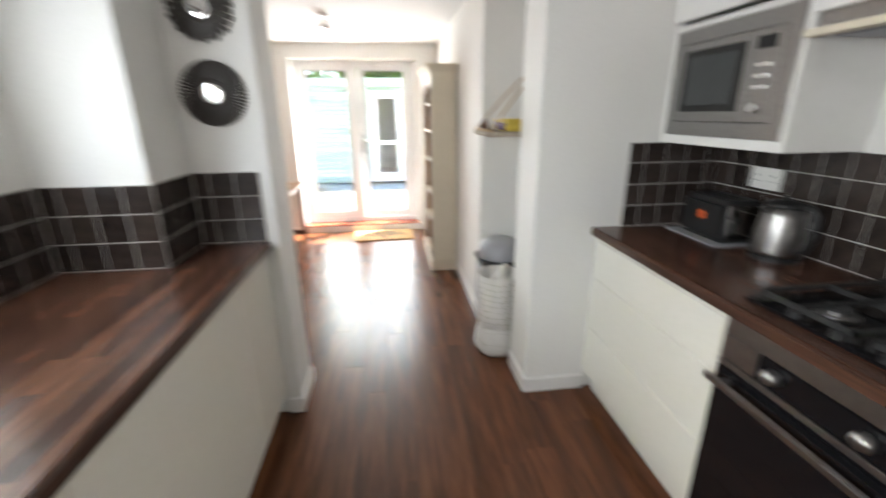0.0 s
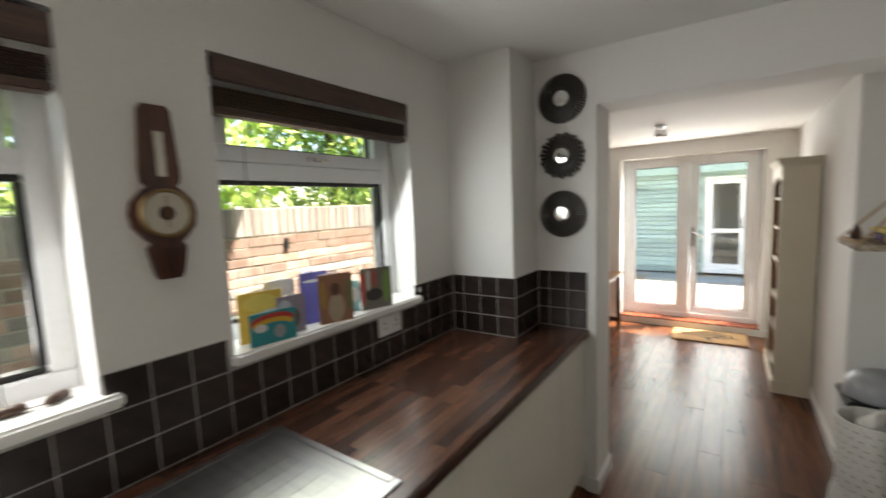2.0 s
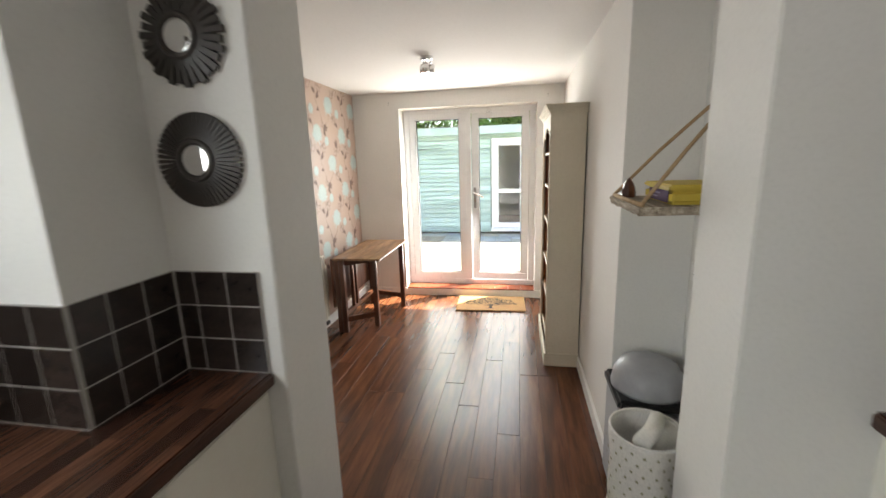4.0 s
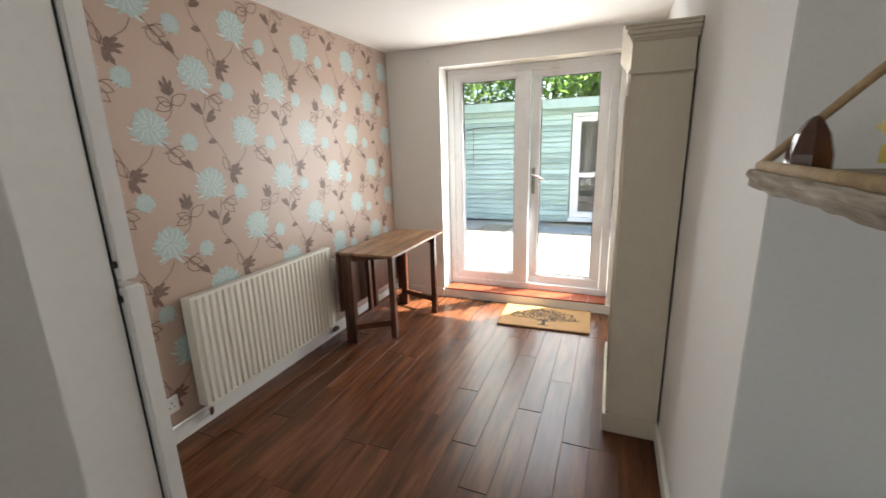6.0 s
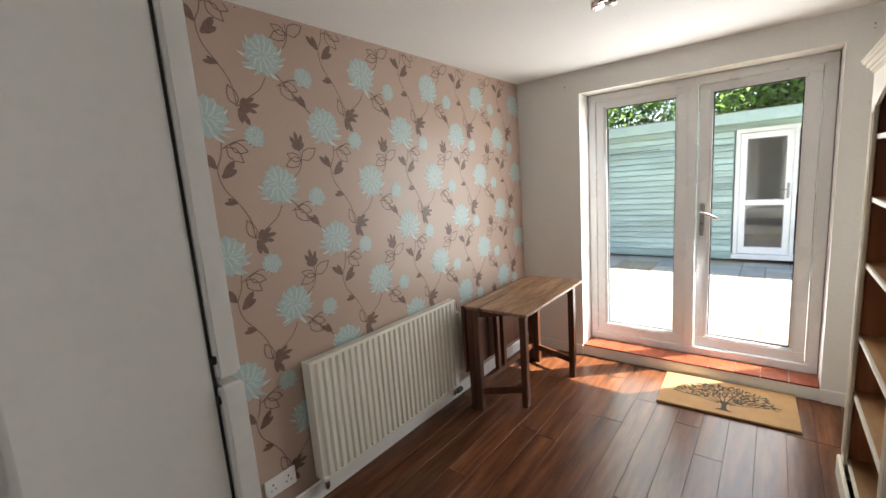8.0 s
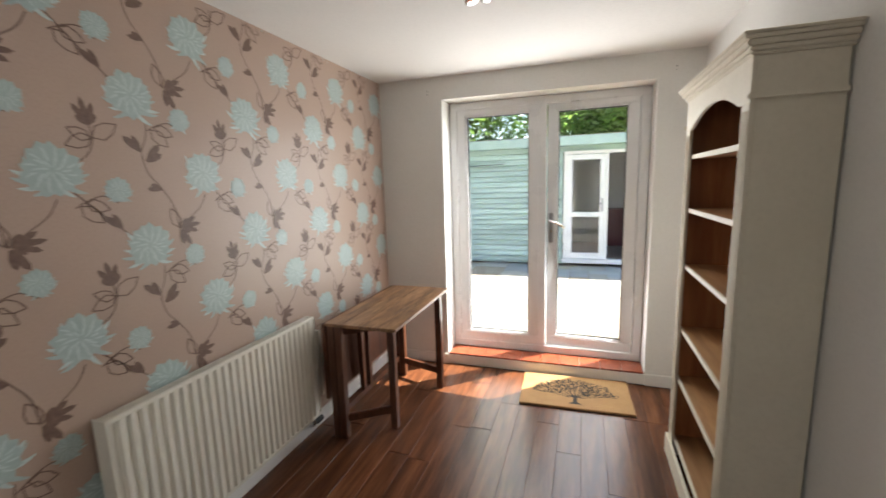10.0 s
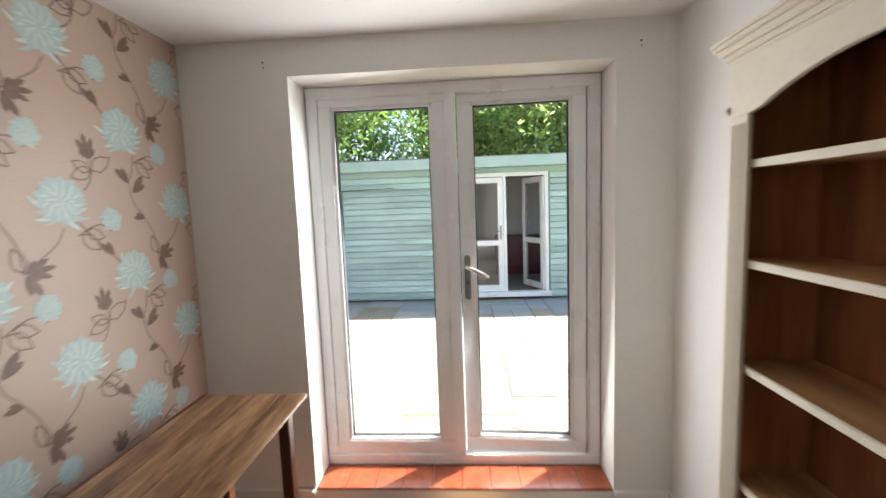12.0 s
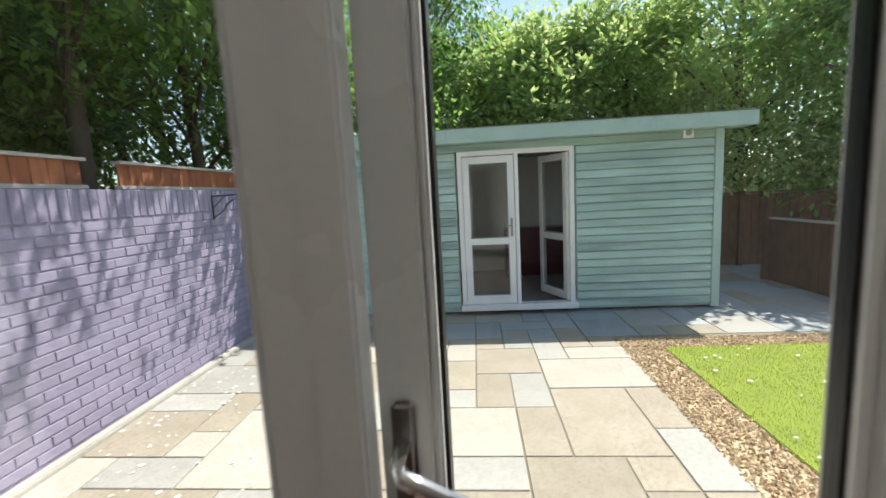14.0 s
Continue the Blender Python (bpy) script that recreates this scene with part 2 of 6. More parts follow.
MORTAR = surface("lime_mortar", (0.48, 0.44, 0.38), (0.56, 0.52, 0.45), 0.95, big=6, fine=90, bump=0.5)
ORANGEF = wood("orange_fence_board", (0.27, 0.085, 0.035), (0.45, 0.17, 0.075), 0.8, (10, 10, 1), each=0.15, bump=0.4)
BROWNF = wood("brown_fence_board", (0.12, 0.055, 0.03), (0.22, 0.11, 0.06), 0.85, (10, 1, 10), each=0.15, bump=0.4)
CONCR = surface("weathered_concrete", (0.42, 0.40, 0.36), (0.52, 0.50, 0.45), 0.9, big=5, fine=80, bump=0.4)
# the blue set serves only the far rows, a cooler tone standing in for shade
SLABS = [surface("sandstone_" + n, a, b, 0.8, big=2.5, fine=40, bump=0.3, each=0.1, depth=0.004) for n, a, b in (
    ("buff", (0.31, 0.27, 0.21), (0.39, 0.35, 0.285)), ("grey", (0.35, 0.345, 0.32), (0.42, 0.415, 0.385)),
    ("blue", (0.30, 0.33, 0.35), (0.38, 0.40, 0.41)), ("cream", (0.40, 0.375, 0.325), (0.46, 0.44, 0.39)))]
SANDJ = surface("sand_joint", (0.22, 0.19, 0.15), (0.28, 0.25, 0.20), 0.95, big=8, fine=120, bump=0.5)
PEBBLE = surface("golden_gravel", (0.42, 0.29, 0.16), (0.80, 0.67, 0.47), 0.8, big=30, fine=90, bump=0.4)
TURF = surface("green_artificial_turf", (0.17, 0.23, 0.02), (0.26, 0.33, 0.035), 0.8, big=6, fine=300, bump=0.8)
EARTH = surface("earth", (0.10, 0.08, 0.05), (0.15, 0.12, 0.08), 0.95, big=3, fine=40, bump=0.5)
BARK = surface("grey_bark", (0.10, 0.075, 0.05), (0.16, 0.125, 0.09), 0.95, big=8, fine=40, bump=0.8, stretch=(3, 3, 0.6))
VOIDM = plain("shed_interior_white", (0.62, 0.62, 0.60), 0.7)
REDCH = plain("dark_red_drawers", (0.10, 0.012, 0.03), 0.35)


def leaf_mat(name, a, b):
    m, t, p = nodes_of(name)
    geo = t.nodes.new("ShaderNodeNewGeometry")
    t.links.new(mix(t, geo.outputs["Random Per Island"], a, b), p.inputs["Base Color"])
    p.inputs["Roughness"].default_value = 0.33
    tl = t.nodes.new("ShaderNodeBsdfTranslucent")
    t.links.new(mix(t, geo.outputs["Random Per Island"], tuple(2.0 * x for x in a), tuple(min(0.9, 2.0 * x) for x in b)), tl.inputs[0])
    mx = t.nodes.new("ShaderNodeMixShader")
    mx.inputs[0].default_value = 0.45
    t.links.new(p.outputs[0], mx.inputs[1])
    t.links.new(tl.outputs[0], mx.inputs[2])
    t.links.new(mx.outputs[0], t.nodes["Material Output"].inputs[0])
    return m


LEAF_D = leaf_mat("dark_green_leaf", (0.085, 0.16, 0.035), (0.20, 0.33, 0.075))
LEAF_L = leaf_mat("laurel_green_leaf", (0.17, 0.28, 0.075), (0.42, 0.55, 0.20))
# for trees behind the side wall: sunlit brightness put into the leaf colour
LEAF_P = leaf_mat("pale_sunlit_leaf", (0.22, 0.36, 0.08), (0.44, 0.58, 0.18))


# ---- building helpers ----
def box(bm, x0, x1, y0, y1, z0, z1):
    vs = [bm.verts.new((x, y, z)) for x in (x0, x1) for y in (y0, y1) for z in (z0, z1)]
    for q in ((0, 1, 3, 2), (4, 6, 7, 5), (0, 4, 5, 1), (2, 3, 7, 6), (0, 2, 6, 4), (1, 5, 7, 3)):
        bm.faces.new([vs[i] for i in q])
    return bm


def bx(*boxes, bevel=0.0, seg=2):
    """A mesh of boxes (x0, x1, y0, y1, z0, z1), with rounded edges."""
    bm = bmesh.new()
    for b in boxes:
        box(bm, *b)
    if bevel:
        bmesh.ops.bevel(bm, geom=bm.edges[:], offset=bevel, segments=seg, affect="EDGES", clamp_overlap=True)
    return bm


def lathe(profile, at=(0, 0, 0), axis="z", seg=24):
    """A turned shape from (radius, height) pairs."""
    bm = bmesh.new()
    rings = []
    for r, h in profile:
        ring = []
        for i in range(seg):
            a = 2 * math.pi * i / seg
            c, s = r * math.cos(a), r * math.sin(a)
            p = {"z": (c, s, h), "y": (c, h, s), "x": (h, c, s)}[axis]
            ring.append(bm.verts.new((p[0] + at[0], p[1] + at[1], p[2] + at[2])))
        rings.append(ring)
    for a, b in zip(rings, rings[1:]):
        for i in range(seg):
            bm.faces.new((a[i], a[(i + 1) % seg], b[(i + 1) % seg], b[i]))
    bm.faces.new(rings[0][::-1])
    bm.faces.new(rings[-1])
    bmesh.ops.recalc_face_normals(bm, faces=bm.faces[:])
    return bm


def rod(points, r=0.005, seg=8):
    """A round bar along a line of points."""
    bm = bmesh.new()
    pts = [Vector(p) for p in points]
    rings = []
    for i, p in enumerate(pts):
        d = (pts[min(i + 1, len(pts) - 1)] - pts[max(i - 1, 0)]).normalized()
        u = d.orthogonal().normalized()
        if rings:
            prev = (rings[-1][0].co - pts[i - 1]).normalized()
            u = (prev - d * prev.dot(d)).normalized()
        w = d.cross(u)
        rings.append([bm.verts.new(p + r * (math.cos(2 * math.pi * k / seg) * u + math.sin(2 * math.pi * k / seg) * w)) for k in range(seg)])
    for a, b in zip(rings, rings[1:]):
        for k in range(seg):
            bm.faces.new((a[k], a[(k + 1) % seg], b[(k + 1) % seg], b[k]))
    bm.faces.new(rings[0][::-1])
    bm.faces.new(rings[-1])
    bmesh.ops.recalc_face_normals(bm, faces=bm.faces[:])
    return bm


def slab(outline, a, b, axis):
    """An outline in the other two axes, extruded from a to b along axis."""
    bm = bmesh.new()
    def at(p, v):
        return {"x": (v, p[0], p[1]), "y": (p[0], v, p[1]), "z": (p[0], p[1], v)}[axis]
    lo, hi = [bm.verts.new(at(p, a)) for p in outline], [bm.verts.new(at(p, b)) for p in outline]
    bm.faces.new(lo)
    bm.faces.new(hi)
    for i in range(len(outline)):
        j = (i + 1) % len(outline)
        bm.faces.new((lo[i], lo[j], hi[j], hi[i]))
    bmesh.ops.recalc_face_normals(bm, faces=bm.faces[:])
    return bm


def turned(bm, m):
    bm.transform(m)
    return bm


def mesh_of(name, bm, material, smooth=False):
    bmesh.ops.recalc_face_normals(bm, faces=bm.faces[:])
    me = bpy.data.meshes.new(name)
    bm.to_mesh(me)
    bm.free()
    me.materials.append(material)
    if smooth:
        for f in me.polygons:
            f.use_smooth = True
    return me


def part(name, bm, material, parent=None, label="", smooth=False):
    ob = new(name, mesh_of(name, bm, material, smooth))
    if parent:
        ob.parent = parent
        ob.matrix_parent_inverse = parent.matrix_basis.inverted()
    return tagged(ob, label)


def thing(name, label, category, at=(0, 0, 0), group="", kind=""):
    ob = new(name)
    ob.empty_display_size = 0.05
    ob.location = at
    return tagged(ob, label, category, group, kind)


def structure(name, bm, material, label="", category=""):
    return tagged(part(name, bm, material), label, category, kind="structure")


SHARED = {}


def piece(name, size, at, material, parent, turn=None, chamfer=0.0015):
    """One of many alike pieces; alike sizes share one mesh. at: the centre."""
    key = (name, tuple(round(s, 4) for s in size), material.name)
    if key not in SHARED:
        bm = bx((-size[0] / 2, size[0] / 2, -size[1] / 2, size[1] / 2, -size[2] / 2, size[2] / 2), bevel=chamfer, seg=1)
        SHARED[key] = mesh_of(name, bm, material)
    ob = new(name, SHARED[key])
    ob.parent = parent
    ob.matrix_parent_inverse = parent.matrix_basis.inverted()
    if turn is None:
        ob.location = at
    else:
        ob.matrix_basis = Matrix.Translation(at) @ turn
    return ob

# ---- the large structure ----
W, WR = -1.65, 0.548          # the dining room's west and east walls
K, KR = -1.235, 1.5          # the kitchen's west and east walls
CK, CR = 2.31, 2.206         # ceilings of kitchen and dining room
Y1, Y2, Y3, Y4 = 1.765, 2.04, 5.205, 5.51
OX0, OX1, OZ = -0.55, 0.614, 2.045   # the opening between the rooms
DX0, DX1, DZ = -1.145, 0.288, 2.045    # the garden door's opening
N0, N1, NX = 2.06, 2.68, 0.845       # the niche
BACK = -2.3
NORTH_END = 2.6                     # where the upper storey stops
W1A, W1B, W2A, W2B, WZ0, WZ1 = -1.45, -0.09, 0.245, 1.145, 1.15, 2.05

def pierced_wall(x0, x1, ys, zs, holes):
    """One continuous wall in the y-z plane on a grid of lines, less the cells named in holes."""
    bm = bmesh.new()
    vs = {(k, i, j): bm.verts.new((x, y, z)) for k, x in enumerate((x0, x1)) for i, y in enumerate(ys) for j, z in enumerate(zs)}
    solid = {(i, j) for i in range(len(ys) - 1) for j in range(len(zs) - 1)} - set(holes)
    for i, j in solid:
        for k in (0, 1):
            bm.faces.new([vs[k, i, j], vs[k, i + 1, j], vs[k, i + 1, j + 1], vs[k, i, j + 1]])
        for near, p, q in (((i - 1, j), (i, j), (i, j + 1)), ((i + 1, j), (i + 1, j), (i + 1, j + 1)), ((i, j - 1), (i, j), (i + 1, j)), ((i, j + 1), (i, j + 1), (i + 1, j + 1))):
            if near not in solid:
                bm.faces.new([vs[0, *p], vs[0, *q], vs[1, *q], vs[1, *p]])
    return bm


wall_west_kitchen = structure("wall_west_kitchen", pierced_wall(K - 0.27, K, (BACK, W1A, W1B, W2A, W2B, Y1), (0, WZ0, WZ1, CK), ((1, 1), (3, 1))),
                              WALL_W, "white painted plaster wall with two windows")
wall_pilaster = structure("wall_pilaster", bx((K, -0.87, 1.465, Y1, 0, CK)), WALL_W, "white painted boxed-in corner pier")
wall_middle = structure("wall_middle", bx(
    (W - 0.25, OX0, Y1, Y2, 0, 2.5), (OX1, 1.75, Y1, Y2 + 0.015, 0, 2.5), (OX0, OX1, Y1, Y2, OZ, 2.5), bevel=0.004), WALL_W,
    "white painted wall with a wide opening between kitchen and dining room")
wall_east_kitchen = structure("wall_east_kitchen", bx((KR, 1.75, BACK, Y1, 0, CK)), WALL_W, "white painted kitchen wall")
wall_south = structure("wall_south", bx((K - 0.27, 1.75, BACK - 0.25, BACK, 0, CK)), WALL_W, "white painted kitchen end wall")
wall_west = structure("wall_west", bx((W - 0.25, W, Y2, Y4, 0, 2.5)), PAPER, "mauve-pink wallpapered feature wall with aqua flowers")
wall_east = structure("wall_east", bx((WR, 1.1, N1, Y4, 0, 2.5), (NX, 1.1, Y2 + 0.015, N1, 0, 2.5), bevel=0.003), WALL_W, "white painted wall with a shallow niche")
wall_north = structure("wall_north", bx((W, DX0, Y3, Y4, 0, 2.5), (DX1, WR, Y3, Y4, 0, 2.5), (DX0, DX1, Y3, Y4, DZ, 2.5)), WALL_W,
                       "white painted wall round the garden door")
structure("ceiling_kitchen", bx((K - 0.27, 1.75, BACK - 0.25, Y1, CK, CK + 0.3)), CEIL_W, "white kitchen ceiling")
structure("ceiling_dining", bx((W, 1.1, Y2, Y3, CR, CR + 0.3)), CEIL_W, "white dining room ceiling")
structure("roof", bx((W - 0.6, 1.9, BACK - 0.4, Y4 + 0.04, 2.62, 2.75)), CONCR, "flat roof above the rooms")
structure("upper_storey", bx((K - 0.27, 5.0, BACK - 3.0, NORTH_END, 2.75, 5.3), (K - 0.55, 5.2, BACK - 3.2, NORTH_END + 0.2, 5.3, 5.4)), MORTAR, "rendered upper storey of the house over the kitchen")
floor = structure("floor", bx((W - 0.2, 1.75, BACK - 0.2, Y4 - 0.02, -0.12, -0.004)), GAP, "dark walnut laminate plank floor with a gloss finish")

def skirting(name, x0, x1, y0, y1, h=0.085):
    structure(name, bx((x0, x1, y0, y1, 0, h), bevel=0.004), GLOSS_W, "white gloss skirting board")

skirting("baseboard_west", W, W + 0.016, Y2, Y3)
skirting("baseboard_north_a", W, DX0, Y3 - 0.016, Y3)
skirting("baseboard_north_b", DX1, WR, Y3 - 0.016, Y3)
skirting("baseboard_east", WR - 0.016, WR, N1, Y3)
skirting("baseboard_niche", NX - 0.016, NX, N0, N1)
skirting("baseboard_niche_side", WR, NX, N1 - 0.016, N1)
skirting("baseboard_jamb_left", OX0, OX0 + 0.016, Y1 - 0.016, Y2)
skirting("baseboard_jamb_right", OX1 - 0.016, OX1, Y1 - 0.016, Y2)
skirting("baseboard_kitchen_left", OX0 - 0.055, OX0, Y1 - 0.016, Y1)
skirting("baseboard_kitchen_right", OX1, 0.93, Y1 - 0.016, Y1)

# step under the garden door
FY = 5.39     # inner face of the garden door
step = thing("door_sill", "raised white door step topped with glazed red quarry tiles", "door step", ((DX0 + DX1) / 2, 5.25, 0), kind="structure")
part("riser", bx((DX0, DX1, Y3 - 0.004, Y4 + 0.04, 0, 0.078), bevel=0.003), GLOSS_W, step)
xs = np.linspace(DX0 + 0.002, DX1 - 0.002, 11)
for a, b in zip(xs, xs[1:]):
    ob = part("tile", bx((a + 0.001, b - 0.001, Y3 - 0.002, FY - 0.003, 0.078, 0.09), bevel=0.002), REDT, step)


# ---- windows ----
def bar_frame(x0, x1, y0, y1, z0, z1, w):
    """A rectangular frame of bars lying in the y-z plane."""
    return bx((x0, x1, y0, y1, z0, z0 + w), (x0, x1, y0, y1, z1 - w, z1), (x0, x1, y0, y0 + w, z0 + w, z1 - w), (x0, x1, y1 - w, y1, z0 + w, z1 - w), bevel=0.004)


def pane(name, bm, parent):
    ob = part(name, bm, GLASS, parent, "clear glass pane")
    ob.visible_shadow = False
    return ob


def kitchen_window(name, y0, y1, ajar):
    x0, x1 = K - 0.20, K - 0.135
    win = thing(name, "white plastic window with a top-hung fanlight" + (" pushed open" if ajar else ""), "window", (x0, (y0 + y1) / 2, WZ0), kind="structure")
    tz = 1.725
    part("window_frame", bar_frame(x0, x1, y0, y1, WZ0, WZ1, 0.055), UPVC, win)
    part("transom", bx((x0, x1, y0 + 0.055, y1 - 0.055, tz - 0.03, tz + 0.03), bevel=0.004), UPVC, win)
    part("bead", bar_frame(x0 + 0.01, x1 - 0.012, y0 + 0.055, y1 - 0.055, WZ0 + 0.055, tz - 0.03, 0.016), BLACKP, win, "black glazing gasket")
    pane("pane", bx((x0 + 0.025, x0 + 0.03, y0 + 0.06, y1 - 0.06, WZ0 + 0.06, tz - 0.035)), win)
    a, b, c, d = y0 + 0.058, y1 - 0.058, tz + 0.032, WZ1 - 0.057
    hinge = Matrix.Translation((x0 + 0.03, 0, d)) @ Matrix.Rotation(radians(24 if ajar else 0), 4, "Y") @ Matrix.Translation((-x0 - 0.03, 0, -d))
    sash = part("fanlight", turned(bar_frame(x0 + 0.005, x1 + 0.008, a, b, c, d, 0.05), hinge), UPVC, win)
    pane("fanlight_pane", turned(bx((x0 + 0.028, x0 + 0.033, a + 0.045, b - 0.045, c + 0.045, d - 0.045)), hinge), sash)
    part("fanlight_gasket", turned(bar_frame(x0 + 0.018, x1 - 0.02, a + 0.05, b - 0.05, c + 0.05, d - 0.05, 0.008), hinge), BLACKP, sash, "black gasket")
    m = (a + b) / 2
    part("latch", turned(bx((x1 + 0.008, x1 + 0.02, m - 0.035, m + 0.035, c + 0.014, c + 0.032), (x1 + 0.02, x1 + 0.035, m - 0.012, m + 0.05, c + 0.018, c + 0.028), bevel=0.003), hinge), CHROME, sash, "metal window latch")
    if ajar:
        part("stay", rod([(x0 + 0.02, b - 0.06, c), (x0 - 0.06, b - 0.03, c + 0.02)], 0.004), STEEL, win)
    return win


kitchen_window("window_1", W1A, W1B, True)
kitchen_window("window_2", W2A, W2B, False)
for nm, a, b in (("window_sill_1", W1A, W1B + 0.04), ("window_sill_2", W2A - 0.02, W2B + 0.01)):
    structure(nm, bx((K - 0.135, K + 0.036, a, b, WZ0 - 0.03, WZ0 + 0.006), bevel=0.008, seg=3), GLOSS_W, "deep white gloss window sill")


# ---- garden door ----
def fd_frame(y0, y1, x0, x1, z0, z1, w):
    return bx((x0, x1, y0, y1, z0, z0 + w), (x0, x1, y0, y1, z1 - w, z1), (x0, x0 + w, y0, y1, z0 + w, z1 - w), (x1 - w, x1, y0, y1, z0 + w, z1 - w), bevel=0.004)


fd = thing("door_1", "white plastic double garden door, one leaf just ajar", "french door", ((DX0 + DX1) / 2, 5.43, 0.09), kind="structure")
part("door_frame", fd_frame(FY, FY + 0.075, DX0 + 0.004, DX1 - 0.004, 0.09, DZ - 0.002, 0.055), UPVC, fd)
SEAM = -0.46


def leaf(x0, x1, turn):
    z0, z1, w, low = 0.14, 2.012, 0.066, 0.078
    y0, y1 = FY + 0.01, FY + 0.078
    lf = part("leaf", turned(bx((x0, x1, y0, y1, z0, z0 + low), (x0, x1, y0, y1, z1 - w, z1), (x0, x0 + w, y0, y1, z0 + low, z1 - w), (x1 - w, x1, y0, y1, z0 + low, z1 - w), bevel=0.004), turn), UPVC, fd, "white plastic door leaf")
    part("inner_bead", turned(fd_frame(y0 + 0.006, y1 - 0.005, x0 + w, x1 - w, z0 + low, z1 - w, 0.012), turn), UPVC, lf)
    part("gasket", turned(fd_frame(y0 + 0.02, y1 - 0.015, x0 + w + 0.01, x1 - w - 0.01, z0 + low + 0.01, z1 - w - 0.01, 0.007), turn), BLACKP, lf, "black glazing gasket")
    g = part("pane", turned(bx((x0 + w + 0.011, x1 - w - 0.011, y0 + 0.03, y0 + 0.035, z0 + low + 0.011, z1 - w - 0.011)), turn), GLASS, lf, "clear glass pane")
    g.visible_shadow = False
    return lf


leaf(DX0 + 0.057, SEAM, Matrix.Identity(4))
HX = 0.22
AJAR = Matrix.Translation((HX, FY + 0.075, 0)) @ Matrix.Rotation(radians(-3.0), 4, "Z") @ Matrix.Translation((-HX, -FY - 0.075, 0))
right = leaf(-0.398, HX, AJAR)
part("side_frame", bx((HX + 0.002, DX1 - 0.058, FY + 0.004, FY + 0.07, 0.145, 1.995), bevel=0.003), UPVC, fd)
part("meeting_strip", bx((SEAM - 0.002, -0.405, FY - 0.004, FY + 0.05, 0.15, 1.995), bevel=0.005), UPVC, fd)
HXC = -0.366
part("backplate", turned(bx((HXC - 0.015, HXC + 0.015, FY - 0.002, FY + 0.0105, 0.965, 1.195), bevel=0.008, seg=3), AJAR), STEEL, right, "satin metal handle plate")
part("handle", turned(rod([(HXC, FY + 0.005, 1.14), (HXC, FY - 0.04, 1.14), (HXC + 0.01, FY - 0.053, 1.136), (HXC + 0.034, FY - 0.055, 1.126), (HXC + 0.075, FY - 0.053, 1.106), (HXC + 0.106, FY - 0.053, 1.088)], 0.0095, 12), AJAR), CHROME, right, "chrome lever handle", True)
part("lock_cylinder", turned(lathe([(0.009, FY - 0.009), (0.009, FY + 0.005)], (HXC, 0, 1.055), "y", 16), AJAR), BRASS, right, "brass lock cylinder")
structure("threshold_trim", bx((DX0, DX1, FY + 0.077, Y4 + 0.05, 0.078, 0.1), bevel=0.003), UPVC, "white plastic outer sill")


